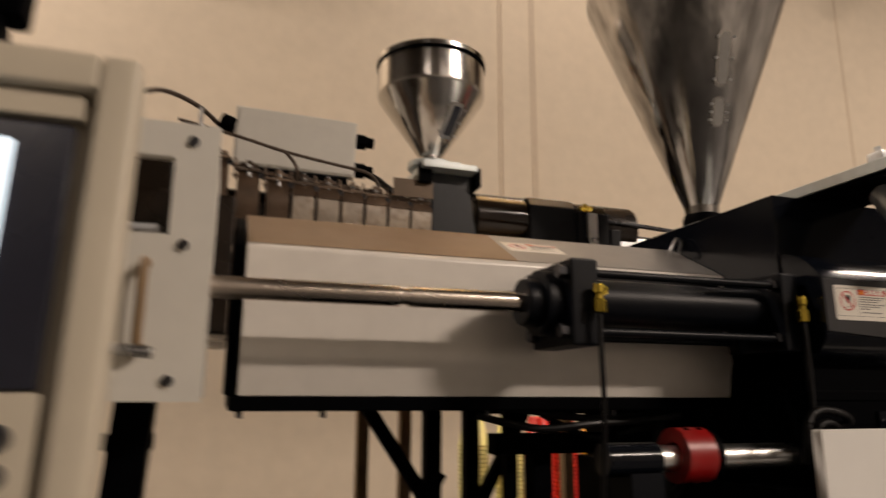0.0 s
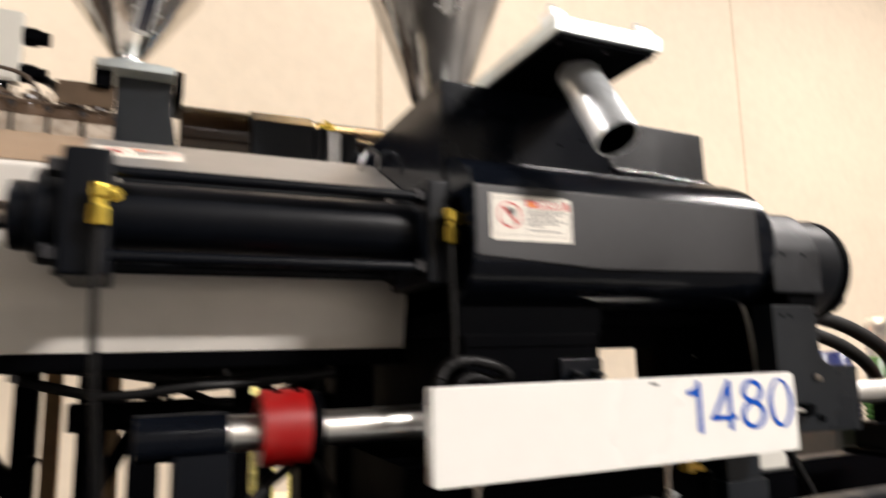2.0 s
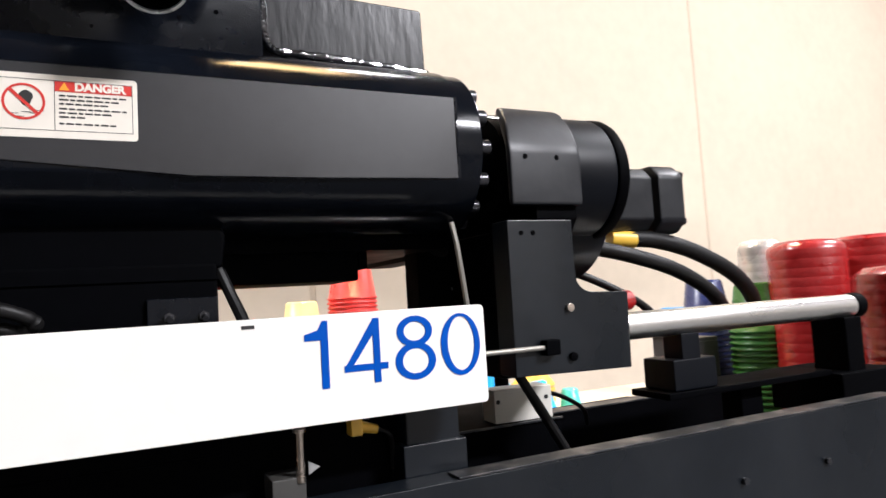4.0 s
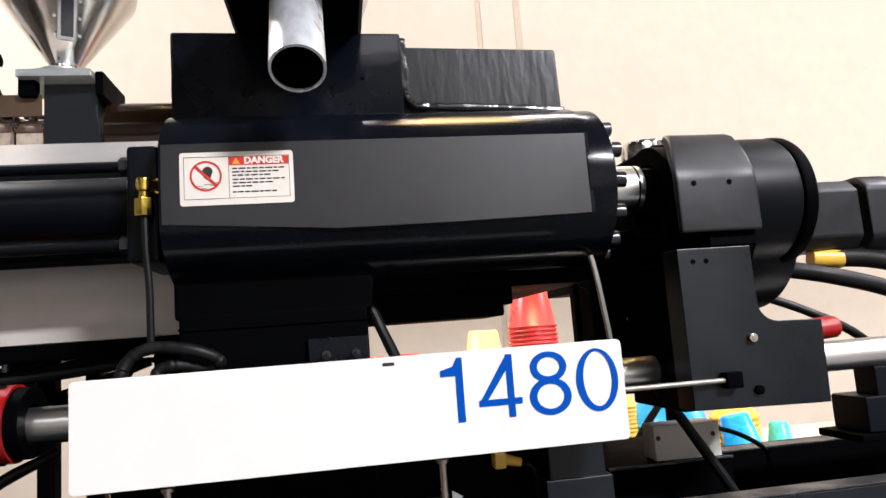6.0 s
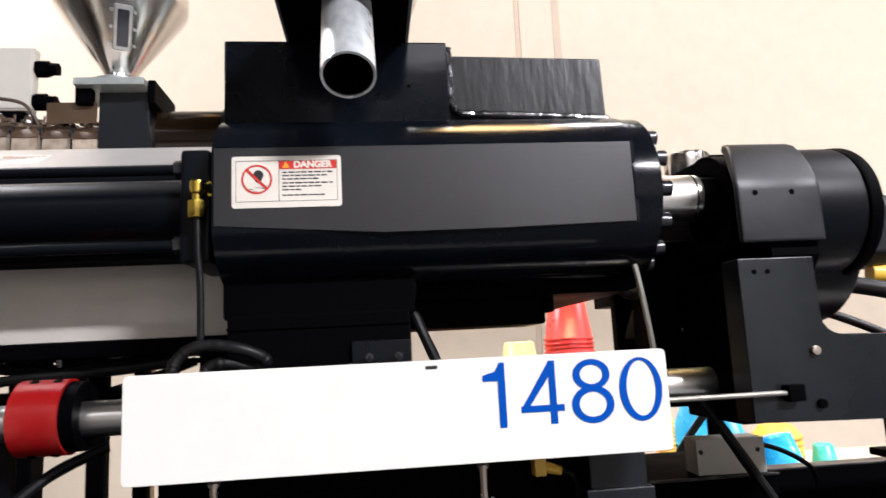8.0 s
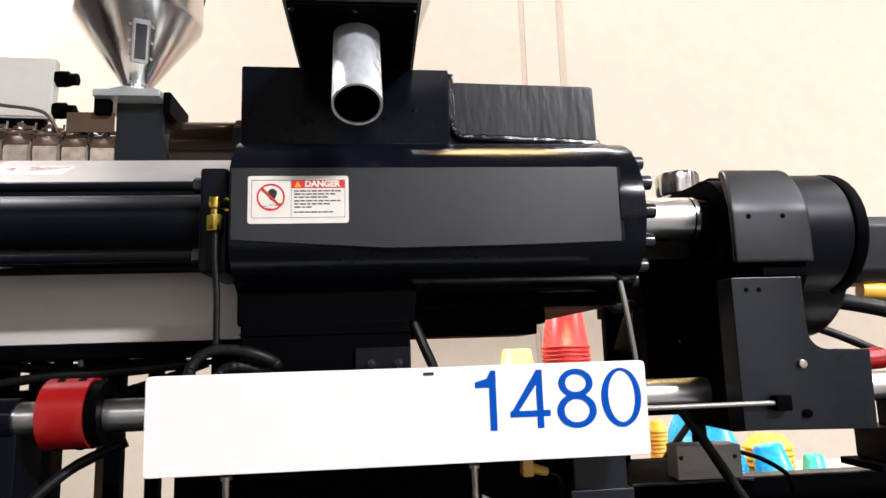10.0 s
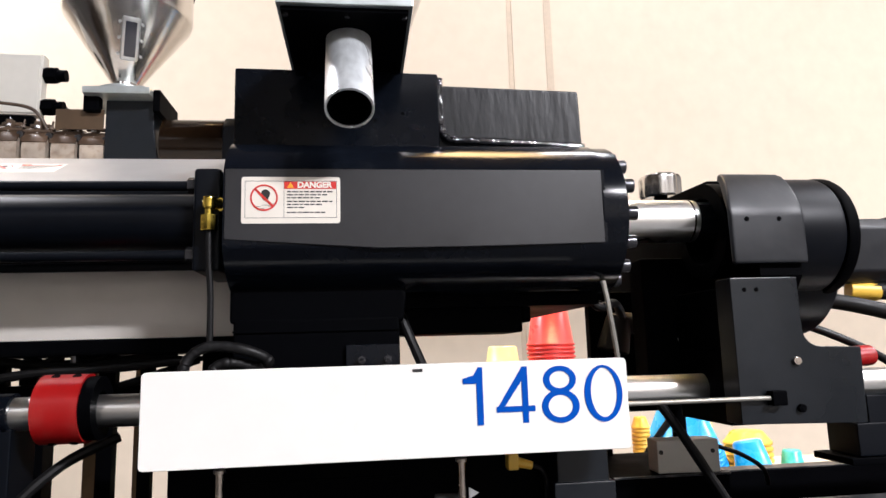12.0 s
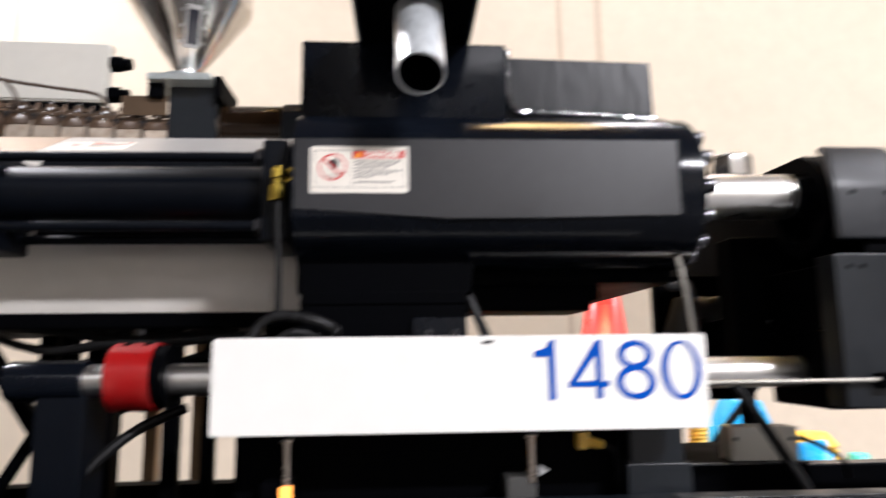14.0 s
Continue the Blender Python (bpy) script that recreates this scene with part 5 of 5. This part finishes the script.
def support_frame():
    """Dark welded struts below the barrel guard."""
    top = thing("support_frame", "black welded steel strut frame below the barrel guard", "support frame")
    bars = (((-0.80, 0.60, 1.45), (-0.60, 0.60, 1.16), 0.016), ((-0.64, 0.60, 1.45), (-0.64, 0.60, 1.02), 0.020), ((-0.54, 0.60, 1.45), (-0.54, 0.60, 1.02), 0.018),
            ((-0.55, 0.62, 1.441), (-0.05, 0.62, 1.441), 0.006), ((-0.56, 0.42, 1.377), (-0.05, 0.42, 1.377), 0.022), ((-0.40, 0.58, 1.45), (-0.54, 0.58, 1.20), 0.014), ((-0.62, 0.58, 1.30), (-0.76, 0.58, 1.06), 0.011),
            ((-0.296, 0.36, 1.455), (-0.296, 0.36, 1.02), 0.014), ((-0.245, 0.42, 1.455), (-0.245, 0.42, 1.02), 0.012), ((-0.095, 0.40, 1.455), (-0.095, 0.40, 1.02), 0.036), ((-0.515, 0.42, 1.455), (-0.515, 0.42, 1.02), 0.014), ((-0.408, 0.42, 1.455), (-0.412, 0.42, 1.39), 0.006), ((-0.445, 0.42, 1.37), (-0.445, 0.42, 1.02), 0.024), ((-1.27, 0.30, 1.50), (-1.30, 0.30, 0.95), 0.032), ((-1.44, 0.32, 1.40), (-1.24, 0.32, 1.40), 0.014), ((-0.12, 0.6, 1.45), (-0.12, 0.6, 1.02), 0.03))
    for a, b, r in bars:
        a, b = Vector(a), Vector(b)
        d = b - a
        bm = bmesh.new()
        add_box(bm, -r, r, -r, r, 0, d.length, 0.002)
        ob = part("strut", bm, M["black_matt"], top)
        ob.matrix_basis = Matrix.Translation(a) @ d.to_track_quat("Z", "Y").to_matrix().to_4x4()


# ---- platen guard and operator panel ----
def platen_guard():
    top = thing("platen_guard", "light grey platen guard plate with a dark window and handle", "machine guard")
    x0, x1 = -1.62, -1.160
    for name, box in (("right_stile", (-1.221, x1, 0, 0.02, 1.472, 1.874)), ("left_stile", (x0, -1.40, 0, 0.02, 1.472, 1.874)),
                      ("top_rail", (-1.40, -1.221, 0, 0.02, 1.820, 1.874)), ("lower_panel", (-1.40, -1.221, 0, 0.02, 1.472, 1.705))):
        bm = bmesh.new()
        add_box(bm, *box)
        part(name, bm, M["white_paint"], top)
    bm = bmesh.new()
    add_box(bm, x0, -1.165, 0.021, 0.05, 1.472, 1.50, 0.002)
    part("back_rail", bm, M["white_paint"], top)
    bm = bmesh.new()
    add_box(bm, -1.172, -1.162, 0.021, 0.30, 1.476, 1.87, 0.002)
    part("side_flange", bm, M["white_paint"], top)
    for x, z in ((-1.197, 1.846), (-1.200, 1.690), (-1.205, 1.50)):
        bm = bmesh.new()
        add_cyl(bm, (x, -0.0005, z), (x, -0.007, z), 0.008, 12, bevel=0.002)
        part("bolt", bm, M["bolt"], top)
    bm = bmesh.new()
    add_sweep(bm, [(-1.245, 0.0, 1.66), (-1.245, -0.03, 1.655), (-1.245, -0.034, 1.60), (-1.245, -0.03, 1.545), (-1.245, 0.0, 1.54)], 0.007, 10)
    part("handle", bm, M["rust"], top, "brown bow handle")
    # nozzle block seen through the window
    block = thing("nozzle_block", "dark brown nozzle block behind the guard window", "machine block")
    bm = bmesh.new()
    add_box(bm, -1.60, -1.24, 0.25, 0.6, 1.74, 1.90, 0.01)
    part("body", bm, M["bronze"], block)
    bm = bmesh.new()
    add_cyl(bm, (-1.40, 0.2, 1.73), (-1.25, 0.2, 1.735), 0.03, 20, bevel=0.004)
    part("fitting", bm, M["steel"], block)
    bm = bmesh.new()
    add_box(bm, -1.30, -1.131, 0.24, 0.70, 1.585, 1.84, 0.006)
    part("nozzle_plate", bm, M["bronze"], block)


def operator_panel():
    top = thing("operator_panel", "cream operator panel with a lit screen in a dark bezel", "control panel")
    x0, x1, y = -1.79, -1.219, -0.42
    zt, zb = 1.764, 1.18
    top.matrix_basis = Matrix.Translation((0, y, zt)) @ Matrix.Rotation(radians(-5.5), 4, "X") @ Matrix.Translation((0, -y, -zt))
    for name, box in (("right_frame", (-1.250, x1, y, y + 0.045, zb, zt)), ("left_frame", (x0, -1.74, y, y + 0.045, zb, zt)), ("top_frame", (-1.74, -1.250, y, y + 0.045, 1.730, zt)),
                      ("back_box", (-1.74, -1.250, y + 0.03, y + 0.045, zb, 1.730))):
        bm = bmesh.new()
        add_box(bm, *box, 0.006)
        part(name, bm, M["cream"], top)
    bm = bmesh.new()
    add_box(bm, -1.738, -1.260, y + 0.012, y + 0.029, zb + 0.01, 1.484, 0.002)
    keys = part("key_panel", bm, M["cream"], top)
    bm = bmesh.new()
    add_box(bm, -1.738, -1.260, y + 0.012, y + 0.029, 1.706, 1.728, 0.002)
    part("upper_strip", bm, M["cream"], top)
    bm = bmesh.new()
    add_box(bm, -1.738, -1.264, y + 0.016, y + 0.029, 1.486, 1.702, 0.003)
    bezel = part("bezel", bm, M["bezel"], top, "glossy dark screen bezel")
    bm = bmesh.new()
    add_box(bm, -1.70, -1.306, y + 0.013, y + 0.0158, 1.512, 1.684, 0.001)
    part("screen", bm, M["screen"], bezel, "lit pale blue screen")
    for z in (1.452, 1.426, 1.40):
        for x in (-1.283, -1.33, -1.38):
            bm = bmesh.new()
            add_cyl(bm, (x, y + 0.012, z), (x, y - 0.004, z), 0.010, 20, bevel=0.002)
            part("button", bm, M["bolt"], keys, "round dark push button")
    bm = bmesh.new()
    add_cyl(bm, (-1.2195, y + 0.03, 1.520), (-1.190, y + 0.03, 1.518), 0.005, 12, bevel=0.0015)
    part("latch_pin", bm, M["steel"], top)
    bm = bmesh.new()
    add_box(bm, -1.60, -1.33, y + 0.005, y + 0.04, zt, zt + 0.03, 0.004)
    add_box(bm, -1.56, -1.315, y + 0.01, y + 0.04, zt + 0.03, zt + 0.16, 0.006)
    part("arm_mount", bm, M["black_matt"], top)
    bm = bmesh.new()
    add_box(bm, -1.72, -1.30, y + 0.005, y + 0.04, -0.01, zb, 0.01)
    part("stand", bm, M["cream"], top)


# ---- goods behind the machine ----
def cup_mesh(mat, r, h, rim=0.010):
    """One thin cup, mouth down, with a rolled rim."""
    bm = bmesh.new()
    add_lathe(bm, [(0.0005, h), (r * 0.62, h), (r * 0.70, h - 0.008), (r * 0.94, rim), (r * 1.0, rim * 0.8), (r * 1.0, 0.0), (r * 0.93, 0.0), (r * 0.66, h - 0.012), (0.0005, h - 0.006)], 28)
    for f in bm.faces:
        f.smooth = True
    data = bpy.data.meshes.new("cup")
    bm.to_mesh(data)
    bm.free()
    data.materials.append(mat)
    return data


def cup_stack(x, y, z_top, z_bottom, mat, label, r=0.085, lean=(0, 0), tall=0.0, pitch=0.018):
    top = thing("cup_stack", label, "cup stack", "stacks of plastic cups", at=(x, y, z_bottom))
    top.rotation_euler = (radians(lean[0]), radians(lean[1]), 0)
    h, step = tall or r * 1.8, pitch
    data = cup_mesh(mat, r, h, 0.010 if not tall else pitch * 0.6)
    count = max(1, int((z_top - z_bottom - h) / step))
    for i in range(count):
        shared("cup", data, top, pose(random.uniform(-0.001, 0.001), random.uniform(-0.001, 0.001), i * step, random.uniform(-0.6, 0.6), random.uniform(-0.6, 0.6), 0))
    return top


def goods_table():
    top = thing("packing_table", "long packing table with a pale top and steel legs", "table")
    bm = bmesh.new()
    add_box(bm, -0.5, 3.2, 1.75, 2.45, 0.80, 0.84, 0.004)
    part("tabletop", bm, M["cream"], top)
    for x in (-0.45, 1.3, 3.15):
        for y in (1.80, 2.40):
            bm = bmesh.new()
            add_box(bm, x - 0.02, x + 0.02, y - 0.02, y + 0.02, 0, 0.80)
            part("leg", bm, M["steel"], top)
    stacks = ((-0.02, "cup_lime", 1.40), (0.185, "cup_lime", 1.41), (0.31, "cup_red", 1.40), (0.47, "cup_red", 1.41), (0.60, "cup_yellow", 1.37), (0.80, "cup_lime", 1.475), (1.006, "cup_red", 1.675), (0.335, "cup_yellow", 1.20))
    words = {"cup_lime": "tall stack of nested pale yellow-green plastic cups", "cup_red": "tall stack of nested red plastic cups", "cup_yellow": "stack of nested yellow plastic cups",
             "cup_blue": "stack of nested blue plastic cups lying on the table", "cup_teal": "short stack of nested teal plastic cups"}
    for i, (x, key, zt) in enumerate(stacks):
        cup_stack(x, 1.95 + (i % 2) * 0.06, zt, 0.84, M[key], words[key], 0.107 if x > 0.9 else 0.092 if x > 0.7 else 0.070)
    cup_stack(1.52, 2.0, 1.22, 0.86, M["cup_blue"], words["cup_blue"], 0.125, (6, 14))
    cup_stack(1.70, 2.02, 1.20, 0.86, M["cup_blue"], words["cup_blue"], 0.125, (4, -16))
    cup_stack(1.905, 1.92, 1.03, 0.85, M["cup_blue"], words["cup_blue"], 0.088, (-6, -8))
    cup_stack(2.135, 2.0, 0.965, 0.84, M["cup_teal"], words["cup_teal"], 0.058)
    cup_stack(1.80, 2.22, 1.10, 0.84, M["cup_yellow"], words["cup_yellow"], 0.095)
    cup_stack(1.965, 2.07, 1.075, 0.84, M["cup_yellow"], words["cup_yellow"], 0.108, tall=0.06, pitch=0.026)
    cup_stack(1.395, 1.95, 1.16, 0.84, M["cup_yellow"], words["cup_yellow"], 0.040, tall=0.05, pitch=0.017)
    cup_stack(2.82, 1.95, 1.34, 0.84, M["cup_blue"], "stack of nested blue plastic cups", 0.10)
    cup_stack(3.02, 2.0, 1.0, 0.84, M["cup_lime"], words["cup_lime"], 0.09)


def wrapped_columns():
    spots = ((1.966, 0.523, 1.545, 0.108, "wrap_red"), (2.218, 0.484, 1.555, 0.112, "wrap_red"), (1.90, 0.215, 1.452, 0.112, "wrap_red"), (2.36, 0.30, 1.565, 0.118, "wrap_red"), (2.14, 0.13, 1.50, 0.112, "wrap_red"),
             (2.055, 0.754, 1.568, 0.070, "wrap_silver"))
    table = thing("pallet_stand", "stacked brown cartons carrying wrapped cup columns", "cartons")
    bm = bmesh.new()
    add_box(bm, 1.79, 2.55, 0.0, 1.0, 0.0, 0.84, 0.006)
    part("carton_block", bm, M["carton"], table)
    for x, y, zt, r, key in spots:
        top = thing("wrapped_column", "column of " + ("red" if key == "wrap_red" else "silver") + " nested cups wrapped in glossy clear film", "wrapped cups", "wrapped cup columns", at=(x, y, 0.84))
        prof, z, i = [(0.001, 0.0)], 0.0, 0
        while z < zt - 0.84 - 0.03:
            prof += [(r * 0.985, z), (r, z + 0.012), (r * 0.985, z + 0.024)]
            z += 0.027
        prof += [(r * 0.97, zt - 0.862), (r * 0.80, zt - 0.846), (r * 0.5, zt - 0.842), (0.001, zt - 0.84)]
        bm = bmesh.new()
        add_lathe(bm, prof, 36)
        for v in bm.verts:
            k = 1 + 0.035 * noise.noise(v.co * 9 + Vector((x * 7, y * 5, 0)))
            v.co.x *= k
            v.co.y *= k
        part("film_wrap", bm, M[key], top, smooth=1.2)
    for x, y, zt, key, label in ((1.90, 0.66, 1.46, "cup_green", "stack of green plastic cups"), (1.93, 0.89, 1.47, "cup_navy", "stack of dark navy plastic cups")):
        cup_stack(x, y, zt, 0.84, M[key], label, 0.085)


def loose_boxes():
    top = thing("junction_box", "grey-white metal junction box with two holes on the bed", "junction box")
    bm = bmesh.new()
    add_box(bm, -0.055, 0.058, 0.0, 0.05, 1.2155, 1.272, 0.002)
    part("body", bm, M["white_paint"], top)
    for x in (-0.048, 0.046):
        bm = bmesh.new()
        add_cyl(bm, (x, -0.0006, 1.252), (x, 0.0015, 1.252), 0.004, 10)
        part("hole", bm, M["black_ink"], top)
    top.matrix_basis = pose(0.744, 0.200, 0, 0, 0, -4)
    shelf = thing("bed_shelf", "black steel shelf plate inside the bed", "shelf")
    bm = bmesh.new()
    add_box(bm, 0.60, 0.815, 0.19, 0.45, 1.02, 1.215, 0.003)
    part("plate", bm, M["black_matt"], shelf)
    bm = bmesh.new()
    add_box(bm, 0.60, 0.815, 0.185, 0.1895, 1.2125, 1.2165, 0.001)
    part("front_lip", bm, M["worn_edge"], shelf, "worn steel front lip")
    cab = thing("steel_box", "dull grey steel box standing on the stacked cartons", "steel box")
    bm = bmesh.new()
    add_box(bm, 1.735, 1.840, 0.765, 0.95, 0.84, 1.262, 0.004)
    part("body", bm, M["dull_grey"], cab)
    bm = bmesh.new()
    add_box(bm, 1.742, 1.833, 0.7615, 0.7648, 0.86, 1.25, 0.001)
    part("cover", bm, M["dull_grey"], cab)
    cap = thing("filler_cap", "ribbed chrome filler cap on a stand pipe", "filler cap")
    bm = bmesh.new()
    n = 36
    rows = []
    for zz in (1.782, 1.789, 1.828, 1.836):
        rr = 0.045 if 1.785 < zz < 1.83 else 0.041
        rows.append([bm.verts.new((0.877 + rr * (1 + 0.09 * (k % 4 < 2)) * math.cos(2 * math.pi * k / n), 0.5 + rr * (1 + 0.09 * (k % 4 < 2)) * math.sin(2 * math.pi * k / n), zz)) for k in range(n)])
    for one, two in zip(rows, rows[1:]):
        for k in range(n):
            bm.faces.new((one[k], one[(k + 1) % n], two[(k + 1) % n], two[k]))
    bm.faces.new(rows[-1])
    bm.faces.new(rows[0][::-1])
    part("cap", bm, M["stainless_polished"], cap)
    bm = bmesh.new()
    add_cyl(bm, (0.877, 0.5, 1.02), (0.877, 0.5, 1.782), 0.016, 14)
    part("stand_pipe", bm, M["black_matt"], cap)
    pump = thing("grease_pump", "grey cast pump block behind the flange", "pump")
    bm = bmesh.new()
    add_cyl(bm, (0.695, 0.40, 1.43), (0.715, 0.40, 1.505), 0.034, 20, r2=0.026, bevel=0.006)
    add_cyl(bm, (0.70, 0.40, 1.492), (0.775, 0.40, 1.486), 0.022, 20, bevel=0.006)
    add_cyl(bm, (0.772, 0.40, 1.462), (0.760, 0.40, 1.508), 0.021, 20, bevel=0.007)
    part("body", bm, M["dull_grey"], pump)
    bm = bmesh.new()
    add_box(bm, 0.655, 0.690, 0.42, 0.45, 1.0, 1.54, 0.004)
    add_box(bm, 0.685, 0.86, 0.45, 0.52, 1.30, 1.56, 0.004)
    part("base", bm, M["black_matt"], pump)


rear_unit()
small_hopper()
terminal_cabinet()
cables()
support_frame()
platen_guard()
operator_panel()
goods_table()
wrapped_columns()
loose_boxes()


def motions():
    rows = ((0, 0.640), (2.7, 0.672), (5, 0.738), (6.5, 0.760), (8, 0.775), (8.7, 0.782), (11, 0.817), (12.5, 0.841), (14, 0.862))
    walk(CROSSHEAD, [(t, pose(x, 0, 0)) for t, x in rows])


motions()
